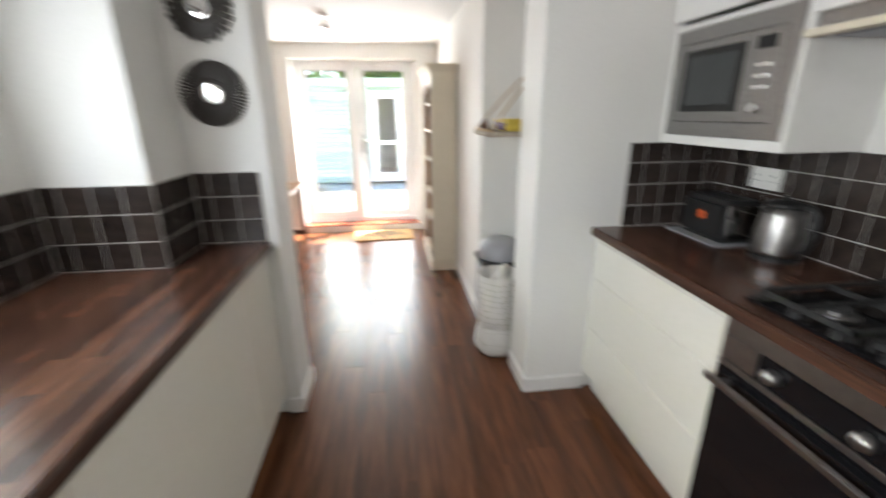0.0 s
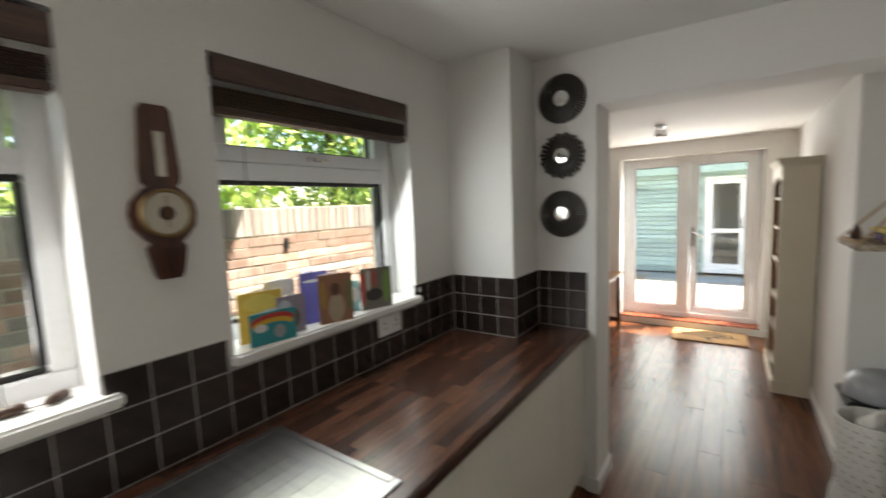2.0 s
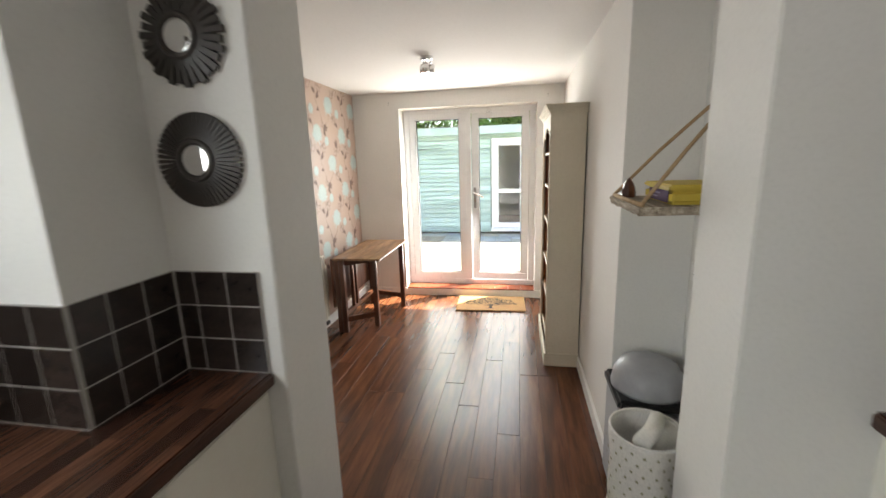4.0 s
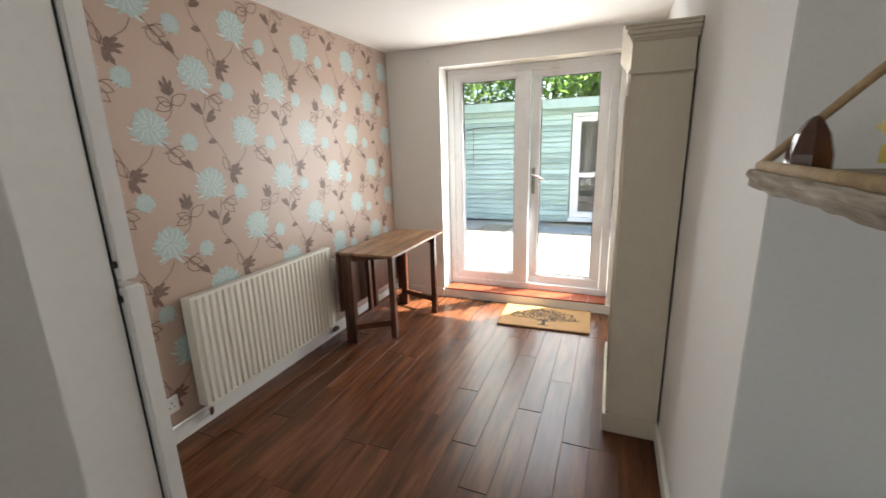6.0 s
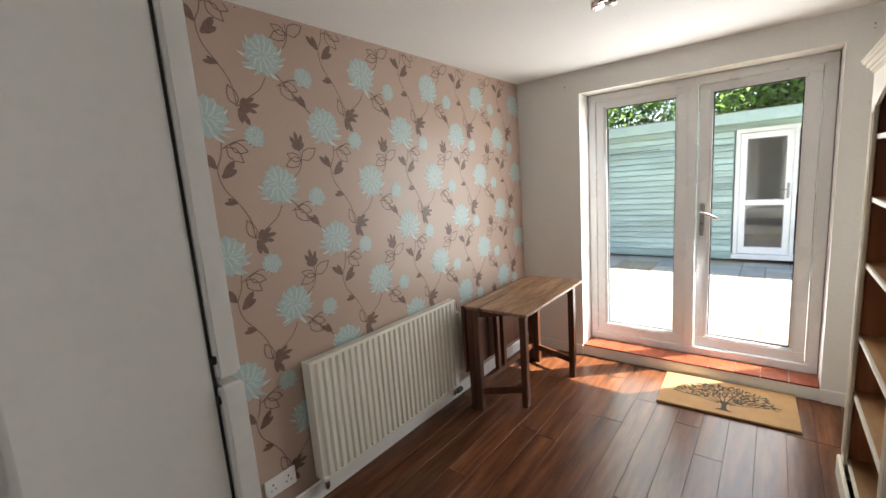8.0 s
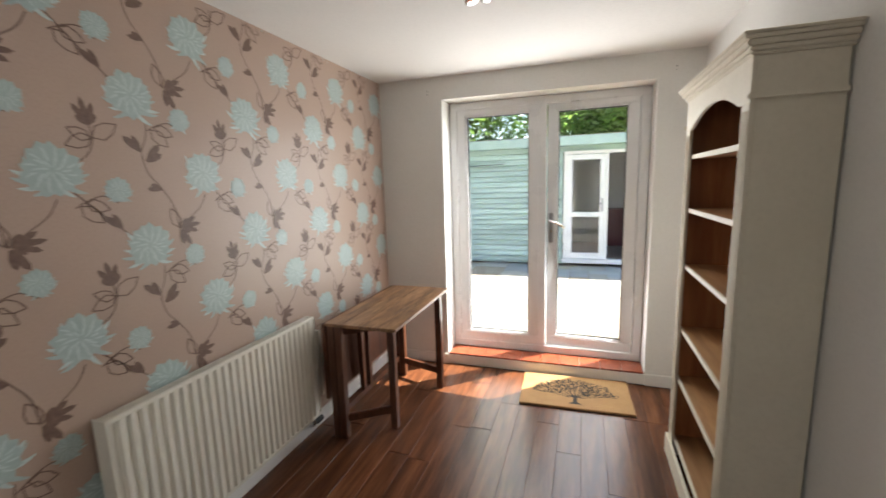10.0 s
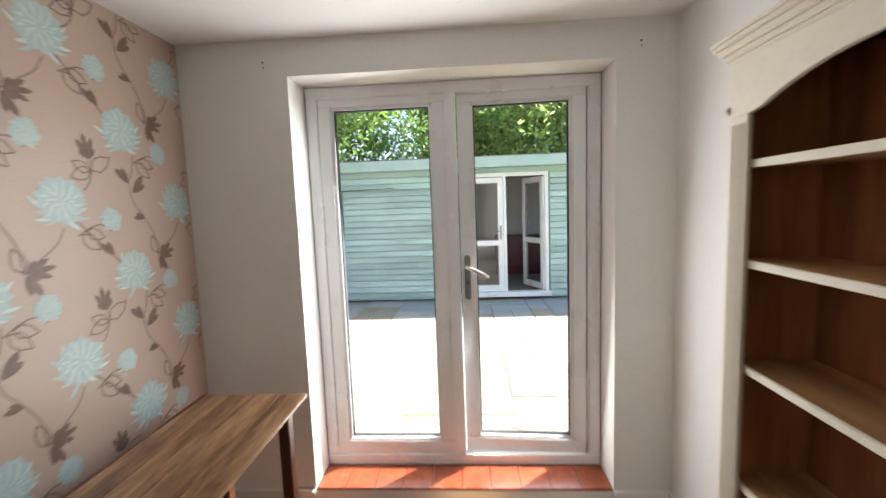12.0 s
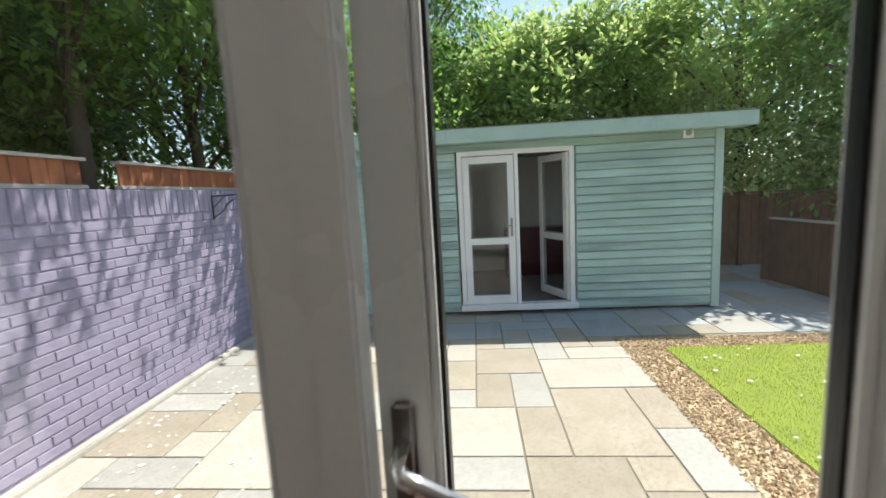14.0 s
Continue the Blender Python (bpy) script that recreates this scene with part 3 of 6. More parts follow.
# ---- wallpaper print ----
def wallpaper():
    """Half-drop repeat of shaggy aqua blooms, small blooms, brown vines and leaves, a hair proud of the paper."""
    rng = random.Random(5)
    pitch, rise = 0.2625, 0.5275
    layers = {"petal": ([], []), "light": ([], []), "leaf": ([], [])}

    def poly(layer, pts, lift):
        v, f = layers[layer]
        n = len(v)
        v.extend((W + lift, y, z) for y, z in pts)
        f.append(list(range(n, n + len(pts))))

    def petal(layer, cy, cz, a, r0, r1, w, lift):
        u, s = (math.cos(a), math.sin(a)), (-math.sin(a), math.cos(a))
        pts = []
        for k, ww in ((0, 0.35), (0.45, 1.0), (0.8, 0.8), (1, 0.0)):
            pts.append((k, ww))
        out = [(cy + u[0] * (r0 + k * (r1 - r0)) + s[0] * w * ww, cz + u[1] * (r0 + k * (r1 - r0)) + s[1] * w * ww) for k, ww in pts]
        out += [(cy + u[0] * (r0 + k * (r1 - r0)) - s[0] * w * ww, cz + u[1] * (r0 + k * (r1 - r0)) - s[1] * w * ww) for k, ww in pts[-2::-1]]
        poly(layer, out, lift)

    def curled(layer, cy, cz, a, r0, r1, w, bend, lift):
        """A long narrow petal that curls up towards its tip."""
        left, right = [], []
        y, z, g = cy + r0 * math.cos(a), cz + r0 * math.sin(a), a
        for k in range(7):
            ww = w * (0.5, 0.8, 1.0, 1.0, 0.9, 0.65, 0.2)[k]
            left.append((y - math.sin(g) * ww, z + math.cos(g) * ww))
            right.append((y + math.sin(g) * ww, z - math.cos(g) * ww))
            g += bend / 6
            y, z = y + math.cos(g) * (r1 - r0) / 6, z + math.sin(g) * (r1 - r0) / 6
        for k in range(6):
            poly(layer, [left[k], left[k + 1], right[k + 1], right[k]], lift)

    def bloom(cy, cz, r):
        small = r < 0.06
        for i in range(11):
            a = math.pi * (1.0 + (i - 1.2) / 8.6) + rng.uniform(-0.06, 0.06)
            bend = (1.1 if math.cos(a) > 0 else -1.1) * rng.uniform(0.5, 1.2)
            curled("petal" if i % 2 else "light", cy, cz + r * 0.05, a, r * 0.2, r * rng.uniform(1.0, 1.3) * (0.85 if small else 1), r * 0.085, bend, 0.0010 + 0.000012 * i)
        poly("petal", [(cy + r * 0.78 * rng.uniform(0.92, 1.06) * math.cos(2 * math.pi * k / 18), cz + r * 0.16 + r * 0.74 * rng.uniform(0.92, 1.06) * math.sin(2 * math.pi * k / 18)) for k in range(18)], 0.00115)
        for ring, (n, reach, wide) in enumerate(((13, 0.95, 0.26), (11, 0.66, 0.2), (8, 0.46, 0.17))):
            for i in range(n):
                a = 2 * math.pi * (i + 0.5 * ring) / n + rng.uniform(-0.1, 0.1)
                petal("petal", cy, cz + r * 0.2, a, r * 0.05, r * reach * rng.uniform(0.92, 1.06), r * wide, 0.0012 + 0.00016 * ring + 0.000011 * i)
        for ring, (n, r0, r1) in enumerate(((12, 0.45, 0.80), (10, 0.28, 0.6), (7, 0.1, 0.4))):
            for i in range(n):
                a = 2 * math.pi * (i + 0.5 * ring) / n + 0.2
                curled("light", cy, cz + r * 0.2, a, r * r0, r * r1, r * 0.035, 0.5, 0.0017 + 0.00013 * ring + 0.00001 * i)

    def leaf_shape(cy, cz, a, size, hollow=False):
        if hollow:
            for side in (-1, 1):
                pts = [(0, 0), (0.3, 0.26 * side), (0.65, 0.22 * side), (1, 0)]
                line([(cy + size * (p * math.cos(a) - q * math.sin(a)), cz + size * (p * math.sin(a) + q * math.cos(a))) for p, q in pts], 0.0021)
            return
        petal("leaf", cy, cz, a + 0.12, 0, size, size * 0.17, 0.0012)
        petal("leaf", cy, cz, a - 0.3, 0, size * 0.8, size * 0.15, 0.00125)

    def tulip(cy, cz, a, size):
        for off, k in ((0, 1.0), (0.42, 0.86), (-0.42, 0.86), (0.8, 0.5), (-0.8, 0.5)):
            petal("leaf", cy, cz, a + off, 0, size * k, size * 0.12, 0.0012 + 0.00005 * abs(off))

    def line(pts, w):
        for (y0, z0), (y1, z1) in zip(pts, pts[1:]):
            d = math.hypot(y1 - y0, z1 - z0) or 1
            ny, nz = -(z1 - z0) / d * w, (y1 - y0) / d * w
            poly("leaf", [(y0 + ny, z0 + nz), (y1 + ny, z1 + nz), (y1 - ny, z1 - nz), (y0 - ny, z0 - nz)], 0.0009)

    def curve(pts, w, n=7):
        p = [pts[0]] + list(pts) + [pts[-1]]
        out = []
        for i in range(1, len(p) - 2):
            for k in range(n):
                t = k / n
                out.append(tuple(0.5 * (2 * b + (c - a) * t + (2 * a - 5 * b + 4 * c - d) * t * t + (3 * b - a - 3 * c + d) * t ** 3) for a, b, c, d in zip(p[i - 1], p[i], p[i + 1], p[i + 2])))
        out.append(pts[-1])
        line(out, w)

    for col in range(-5, 10):
        for row in range(-2, 4):
            fy = 3.01 + pitch * col
            fz = 1.49 + rise * row + (0.2637 if col % 2 else 0)
            at = lambda p: (fy + p[0], fz + p[1])
            bloom(fy, fz, 0.088)
            bloom(fy + 0.18, fz - 0.056, 0.048)
            curve([at(p) for p in ((0.175, -0.09), (0.135, -0.065), (0.09, -0.075), (0.045, -0.10))], 0.002)
            leaf_shape(*at((0.06, -0.095)), -0.75, 0.085, True)
            leaf_shape(*at((0.075, -0.085)), -0.35, 0.075, True)
            if col % 2:
                curve([at(p) for p in ((0.045, -0.07), (0.035, -0.13), (0.015, -0.18), (0.03, -0.25), (0.075, -0.31), (0.115, -0.38), (0.125, -0.46))], 0.0019)
                leaf_shape(*at((0.012, -0.175)), 2.3, 0.075)
                leaf_shape(*at((0.03, -0.21)), 0.75, 0.085)
                leaf_shape(*at((0.075, -0.31)), 3.0, 0.055)
                tulip(*at((-0.145, -0.10)), 1.75, 0.085)
                leaf_shape(*at((-0.14, -0.14)), 3.5, 0.085, True)
                leaf_shape(*at((-0.14, -0.14)), 0.55, 0.095, True)
                leaf_shape(*at((-0.145, -0.145)), 2.7, 0.07, True)
                curve([at(p) for p in ((-0.145, -0.10), (-0.14, -0.15), (-0.165, -0.2), (-0.225, -0.235))], 0.0018)
            else:
                curve([at(p) for p in ((0.0, -0.07), (-0.03, -0.12), (-0.09, -0.165), (-0.137, -0.20))], 0.0019)
                tulip(*at((-0.125, -0.195)), 0.1, 0.085)
                leaf_shape(*at((-0.13, -0.205)), -1.15, 0.075)
                leaf_shape(*at((-0.137, -0.195)), 1.9, 0.08, True)
                curve([at(p) for p in ((0.045, -0.05), (0.12, -0.125), (0.185, -0.19), (0.235, -0.235))], 0.0022)
                leaf_shape(*at((0.175, -0.175)), 2.35, 0.07)
    for layer, mat, nm in (("petal", PETAL, "printed_blooms"), ("light", PETAL2, "printed_bloom_centres"), ("leaf", LEAFP, "printed_leaves")):
        v, f = layers[layer]
        keep = [q for q in f if all(Y2 + 0.01 < v[i][1] < Y3 - 0.004 and 0.09 < v[i][2] < CR - 0.004 for i in q)]
        me = bpy.data.meshes.new(nm)
        me.from_pydata(v, [], keep)
        me.materials.append(mat)
        ob = new(nm, me)
        ob.parent = wall_west
        tagged(ob, kind="stuff")


wallpaper()


# ---- kitchen, window side ----
FX = -0.612     # front of the doors
worktop = thing("worktop", "dark walnut block-effect worktop under the windows", "worktop", (-0.9, 0, 0.865))
SX0, SX1, SY0, SY1 = -1.10, -0.70, -0.66, -0.20
part("slab", slab([(K, BACK), (-0.599, BACK), (-0.599, Y1), (-0.87, Y1), (-0.87, 1.465), (K, 1.465), (K, SY1), (SX1, SY1), (SX1, SY0), (K, SY0)], 0.868, 0.905, "z"), WORKTOP, worktop)
part("back_strip", bx((K, SX0, SY0, SY1, 0.868, 0.905)), WORKTOP, worktop)
part("front_edge", bx((-0.599, -0.587, BACK, Y1 - 0.001, 0.867, 0.9045), bevel=0.005, seg=3), EDGE, worktop, "rounded dark front edging")

sink = thing("sink", "stainless steel inset sink with ribbed drainer", "sink", (-0.9, -0.2, 0.906))
part("rim", bx((-1.155, -0.64, -0.72, SY0, 0.906, 0.911), (-1.155, -0.64, SY1, -0.155, 0.906, 0.911), (-1.155, SX0, SY0, SY1, 0.906, 0.911), (SX1, -0.64, SY0, SY1, 0.906, 0.911), (-1.155, -1.13, -0.155, 0.318, 0.906, 0.911), (-0.665, -0.64, -0.155, 0.318, 0.906, 0.911), (-1.13, -0.665, 0.295, 0.318, 0.906, 0.911), bevel=0.002), STEEL, sink)
part("drainer", bx((-1.13, -0.665, -0.155, 0.295, 0.9055, 0.9075)), STEEL, sink)
part("drainer_ribs", bx(*[(x, x + 0.012, -0.12, 0.24, 0.9072, 0.9084) for x in np.arange(-1.09, -0.71, 0.048)], bevel=0.0005), STEEL, sink)
part("bowl", bx((SX0, SX1, SY0, SY1, 0.74, 0.745), (SX0 - 0.004, SX0, SY0, SY1, 0.74, 0.906), (SX1, SX1 + 0.004, SY0, SY1, 0.74, 0.906), (SX0, SX1, SY0 - 0.004, SY0, 0.74, 0.906), (SX0, SX1, SY1, SY1 + 0.004, 0.74, 0.906)), STEEL, sink)
tap = thing("kitchen_tap", "chrome swan-neck mixer tap behind the sink", "tap", (-1.125, -0.3, 0.911))
part("spout", rod([(-1.125, -0.3, 0.911), (-1.125, -0.3, 1.13)] + [(-1.125 + 0.075 - 0.075 * math.cos(a), -0.3 - 0.02 * math.sin(a / 2), 1.13 + 0.085 * math.sin(a)) for a in np.linspace(0.25, math.pi, 10)] + [(-0.975, -0.32, 1.075)], 0.0165, 14), CHROME, tap, "curved chrome spout", True)
part("tap_base", lathe([(0.028, 0.911), (0.026, 0.93), (0.021, 0.95), (0.021, 0.99)], (-1.125, -0.3, 0), "z", 20), CHROME, tap, smooth=True)
part("lever", rod([(-1.125, -0.275, 0.965), (-1.10, -0.21, 1.0)], 0.006), CHROME, tap)


def base_unit(y0, y1, knob=False):
    u = thing("base_cabinet", "cream gloss base cabinet with a plain handleless door", "cabinet", (-0.9, (y0 + y1) / 2, 0), "base cabinets under the window worktop")
    part("body", bx((K + 0.02, FX - 0.02, y0 + 0.001, y1 - 0.001, 0.1, 0.866)), CREAM_U, u)
    part("door", bx((FX - 0.018, FX, y0 + 0.0015, y1 - 0.0015, 0.115, 0.845), bevel=0.003), CREAM_U, u)
    part("plinth", bx((FX - 0.07, FX - 0.055, y0, y1, 0, 0.1)), CREAM_U, u)
    return u


for a, b in ((1.385, Y1), (0.54, 1.385), (-0.06, 0.54), (-0.66, -0.06), (-1.26, -0.66), (-1.86, -1.26)):
    base_unit(a, b)


def socket(name, y, z, x, face, double=True, label="white plastic double wall socket", holes=True):
    """A wall socket; face: 'x+', 'x-' or 'y-'."""
    w, h = (0.146 if double else 0.086) / 2, 0.043
    s = thing(name, label, "socket", (x, y, z))
    d = 0.009
    def b(u0, u1, z0, z1, t0, t1):
        if face == "x+":
            return (x + t0, x + t1, y + u0, y + u1, z + z0, z + z1)
        if face == "x-":
            return (x - t1, x - t0, y + u0, y + u1, z + z0, z + z1)
        return (x + u0, x + u1, y - t1, y - t0, z + z0, z + z1)
    part("plate", bx(b(-w, w, -h, h, 0, d), bevel=0.003), GLOSS_W, s)
    if holes:
        for c in ((-w / 2, w / 2) if double else (0,)):
            part("pin_holes", bx(b(c - 0.003, c + 0.003, 0.008, 0.017, d - 0.001, d + 0.0006), b(c - 0.014, c - 0.008, -0.012, -0.007, d - 0.001, d + 0.0006), b(c + 0.008, c + 0.014, -0.012, -0.007, d - 0.001, d + 0.0006)), BLACKP, s)
            part("rocker", bx(b(c - 0.005, c + 0.005, 0.02, 0.033, d - 0.001, d + 0.003), bevel=0.001), GLOSS_W, s)
    return s


socket("tile_socket", 0.93, 1.068, K + 0.011, "x+", True, "white plastic double socket plate on the tiles")
socket("skirting_socket", 2.825, 0.205, W, "x+", True, "white plastic double socket low on the wallpaper")
socket("worktop_socket", 1.47, 1.165, KR - 0.011, "x-", True, "white plastic double socket with black plugs")
socket("niche_socket", 2.60, 1.0, NX, "x-", False, "white plastic single socket in the niche")

# round wall mirrors
def sunburst(z, n, wide, label):
    c = (-0.72, Y1, z)
    m = thing("sunburst_mirror", label, "mirror", c, "three round mirrors in a column")
    R = 0.122 if not wide else 0.118
    w0, w1 = (0.0028, 0.0052) if not wide else (0.006, 0.0085)
    bm = bmesh.new()
    vs = [[bm.verts.new((s * w, y, r)) for s, y in ((-1, y0), (1, y0), (1, y1), (-1, y1))] for r, w, y0, y1 in ((0.042, w0, -0.012, -0.030), (R, w1, -0.006, -0.016))]
    for k in range(4):
        bm.faces.new((vs[0][k], vs[0][(k + 1) % 4], vs[1][(k + 1) % 4], vs[1][k]))
    bm.faces.new(vs[0][::-1])
    bm.faces.new(vs[1])
    ray = mesh_of("ray", bm, SUNB)
    for i in range(n):
        ob = new("ray", ray)
        ob.parent = m
        ob.matrix_basis = Matrix.Rotation(2 * math.pi * i / n, 4, "Y") @ Matrix.Diagonal((1, 1, 1.0 if not wide or i % 2 else 0.94, 1))
    part("backing_disc", lathe([(0.092 if wide else 0.072, 0), (0.092 if wide else 0.072, -0.009)], c, "y", 40), SUNB, m)
    part("rim", lathe([(0.054, -0.009), (0.055, -0.03), (0.05, -0.035), (0.0445, -0.032), (0.0445, -0.012)], c, "y", 40), SUNB, m, smooth=True)
    part("mirror_glass", lathe([(0.045, -0.028), (0.036, -0.0292), (0.024, -0.0302), (0.012, -0.0307), (0.001, -0.0309)], c, "y", 40), MIRROR, m, "small convex mirror", True)


sunburst(2.096, 52, False, "round dark metal sunburst mirror with thin fins")
sunburst(1.811, 30, True, "round dark metal mirror with a toothed edge")
sunburst(1.511, 52, False, "round dark metal sunburst mirror with fine fins")

# barometer
bar = thing("barometer", "carved mahogany banjo barometer with brass dial", "barometer", (K, 0.085, 1.64))
half = [(0.028, 1.868), (0.036, 1.855), (0.047, 1.70), (0.045, 1.672), (0.034, 1.66), (0.05, 1.648), (0.074, 1.62), (0.080, 1.59), (0.074, 1.555), (0.05, 1.525), (0.036, 1.512), (0.046, 1.50), (0.044, 1.48), (0.034, 1.43), (0.026, 1.416)]
outline = [(0.087 + y, z) for y, z in half] + [(0.087 - y, z) for y, z in reversed(half)]
ob_bm = slab(outline, K + 0.001, K + 0.024, "x")
bmesh.ops.bevel(ob_bm, geom=[e for e in ob_bm.edges if abs(e.verts[0].co.x - e.verts[1].co.x) < 1e-6 and e.verts[0].co.x > K + 0.02], offset=0.006, segments=2, affect="EDGES")
part("case", ob_bm, BAROW, bar)
part("bezel", lathe([(0.064, K + 0.02), (0.064, K + 0.034), (0.060, K + 0.040), (0.055, K + 0.036), (0.054, K + 0.026)], (0, 0.087, 1.59), "x", 40), BRASS, bar, "brass bezel ring", True)
part("dial", lathe([(0.0545, K + 0.026), (0.0545, K + 0.030)], (0, 0.087, 1.59), "x", 40), DIAL, bar, "silvered dial")
part("dial_centre", lathe([(0.019, K + 0.030), (0.019, K + 0.0325)], (0, 0.087, 1.59), "x", 24), BAROW, bar, "dark centre disc")
part("pointer", bx((K + 0.033, K + 0.0345, 0.0855, 0.0885, 1.555, 1.635)), BRASS, bar)
part("thermometer_plate", bx((K + 0.0235, K + 0.027, 0.076, 0.098, 1.685, 1.80), bevel=0.001), DIAL, bar, "narrow thermometer scale")
part("thermometer_tube", rod([(K + 0.029, 0.087, 1.692), (K + 0.029, 0.087, 1.792)], 0.002), CHROME, bar)
part("carved_flutes", bx(*[(K + 0.0235, K + 0.028, 0.087 + o - 0.003, 0.087 + o + 0.003, 1.435, 1.50) for o in (-0.027, -0.014, 0, 0.014, 0.027)], bevel=0.001), BAROW, bar)


def blind(y0, y1, ztop, hang):
    b = thing("wood_blind", "dark wooden venetian blind pulled up, slats stacked", "blind", (K, (y0 + y1) / 2, ztop), "wooden blinds over the kitchen windows")
    xf = K + 0.012
    part("valance", bx((xf - 0.014, xf, y0, y1, ztop - 0.075, ztop), bevel=0.004), BLIND, b)
    part("headrail", bx((xf - 0.07, xf - 0.018, y0 + 0.01, y1 - 0.01, ztop - 0.045, ztop - 0.002)), BLIND, b)
    z = ztop - 0.09
    k = 0
    while z > ztop - 0.145:
        part("slat", bx((xf - 0.064 - 0.003 * (k % 2), xf - 0.014 + 0.003 * (k % 2), y0 + 0.008, y1 - 0.008, z - 0.003, z), bevel=0.001, seg=1), BLIND, b)
        z -= 0.0062
        k += 1
    part("bottom_rail", bx((xf - 0.066, xf - 0.012, y0 + 0.006, y1 - 0.006, ztop - 0.168, ztop - 0.146), bevel=0.004), BLIND, b)
    for c in hang:
        part("cord", rod(c, 0.0016, 6), BLIND, b, "thin brown pull cord")


blind(W1A + 0.01, W1B - 0.004, 2.035, [[(K + 0.02, -0.24, 1.96), (K - 0.0, -0.245, 1.55), (K - 0.01, -0.25, 1.22), (K - 0.04, -0.24, 1.165), (K - 0.05, -0.17, 1.162)]])
blind(W2A + 0.005, W2B - 0.02, 2.045, [[(K - 0.05, 0.36, 1.9), (K - 0.06, 0.365, 1.45), (K - 0.06, 0.37, 1.2)], [(K - 0.06, 1.06, 1.88), (K - 0.04, 1.11, 1.5), (K - 0.01, 1.125, 1.19)]])
tog = thing("blind_toggle", "dark wooden blind toggle lying on the sill", "toggle", (K - 0.04, -0.2, 1.156))
part("toggle_body", turned(lathe([(0.006, -0.028), (0.011, -0.02), (0.012, 0.02), (0.006, 0.028)], (0, 0, 0), "y", 12), Matrix.Translation((K - 0.05, -0.235, 1.168))), BLIND, tog, smooth=True)
tog2 = copy_thing(tog, Matrix.Translation((K - 0.06, -0.12, 1.156)) @ Matrix.Rotation(0.5, 4, "Z"))
cl = thing("cord_cleat", "small pale plastic cord cleat", "cleat", (K, 1.15, 1.17))
part("cleat_body", bx((K, K + 0.015, 1.148, 1.162, 1.165, 1.195), bevel=0.004), GLOSS_W, cl)

# greeting cards on the sill
SILL_Z = WZ0 + 0.0062
def card(y, x, w, h, spread, face, blocks, label, yaw=0.0):
    c = thing("greeting_card", label, "card", (x, y, SILL_Z), "greeting cards on the window sill")
    m = Matrix.Translation((x, y, SILL_Z)) @ Matrix.Rotation(radians(yaw), 4, "Z")
    part("front_leaf", turned(bx((-0.0006, 0.0006, 0, w, 0, h)), m @ Matrix.Rotation(radians(-spread), 4, "Z")), plain("card_" + face[0], face[1], 0.5), c)
    part("back_leaf", turned(bx((-0.0006, 0.0006, 0, w, 0, h)), m @ Matrix.Rotation(radians(spread), 4, "Z")), plain("card_back", (0.72, 0.72, 0.70), 0.6), c)
    for i, (a, b, z0, z1, col) in enumerate(blocks):
        n, r = 16, Matrix.Rotation(radians(-spread), 4, "Z")
        pts = [((a + b) / 2 * w + (b - a) / 2 * w * math.cos(2 * math.pi * k / n), (z0 + z1) / 2 * h + (z1 - z0) / 2 * h * math.sin(2 * math.pi * k / n)) for k in range(n)]
        part("printed_shape", turned(slab(pts, 0.0007 + 0.0002 * i, 0.0009 + 0.0002 * i, "x"), m @ r), plain("ink", col, 0.5), c)


card(0.29, K + 0.012, 0.155, 0.105, 12, ("teal", (0.03, 0.30, 0.33)), [(0.02, 0.98, 0.45, 0.95, (0.55, 0.05, 0.04)), (0.06, 0.94, 0.40, 0.80, (0.75, 0.45, 0.05)), (0.12, 0.88, 0.30, 0.66, (0.03, 0.30, 0.33)), (0.10, 0.36, 0.40, 0.66, (0.75, 0.75, 0.72)), (0.5, 0.75, 0.12, 0.55, (0.35, 0.37, 0.40))], "teal card with a painted rainbow, standing on the white sill", 4)
card(0.29, K - 0.05, 0.145, 0.165, 14, ("yellow", (0.75, 0.50, 0.08)), [(0.2, 0.85, 0.05, 0.45, (0.25, 0.12, 0.06)), (0.1, 0.9, 0.6, 0.95, (0.80, 0.62, 0.15))], "yellow card with a brown animal drawing", 2)
card(0.41, K - 0.02, 0.10, 0.135, 14, ("mauve", (0.36, 0.30, 0.36)), [(0.2, 0.8, 0.1, 0.7, (0.16, 0.09, 0.07)), (0.05, 0.5, 0.5, 0.9, (0.7, 0.68, 0.72))], "mauve card with a brown bear shape", 3)
card(0.40, K - 0.075, 0.11, 0.185, 12, ("white", (0.72, 0.74, 0.78)), [(0.1, 0.3, 0.55, 0.7, (0.10, 0.22, 0.45)), (0.36, 0.6, 0.55, 0.7, (0.15, 0.3, 0.5)), (0.66, 0.9, 0.55, 0.7, (0.10, 0.22, 0.45))], "white card with a scalloped top and blue letters", 0)
card(0.53, K - 0.055, 0.12, 0.195, 16, ("violet", (0.16, 0.15, 0.50)), [(0.1, 0.9, 0.8, 0.86, (0.75, 0.75, 0.8))], "violet and white folded card", 8)
card(0.57, K + 0.0, 0.135, 0.185, 18, ("rust", (0.33, 0.16, 0.09)), [(0.25, 0.75, 0.0, 0.6, (0.45, 0.36, 0.25)), (0.35, 0.62, 0.55, 0.82, (0.14, 0.07, 0.04)), (0.02, 0.22, 0.3, 0.9, (0.45, 0.25, 0.06)), (0.8, 0.98, 0.2, 0.9, (0.20, 0.22, 0.10))], "rust-brown illustrated card on the white sill", 0)
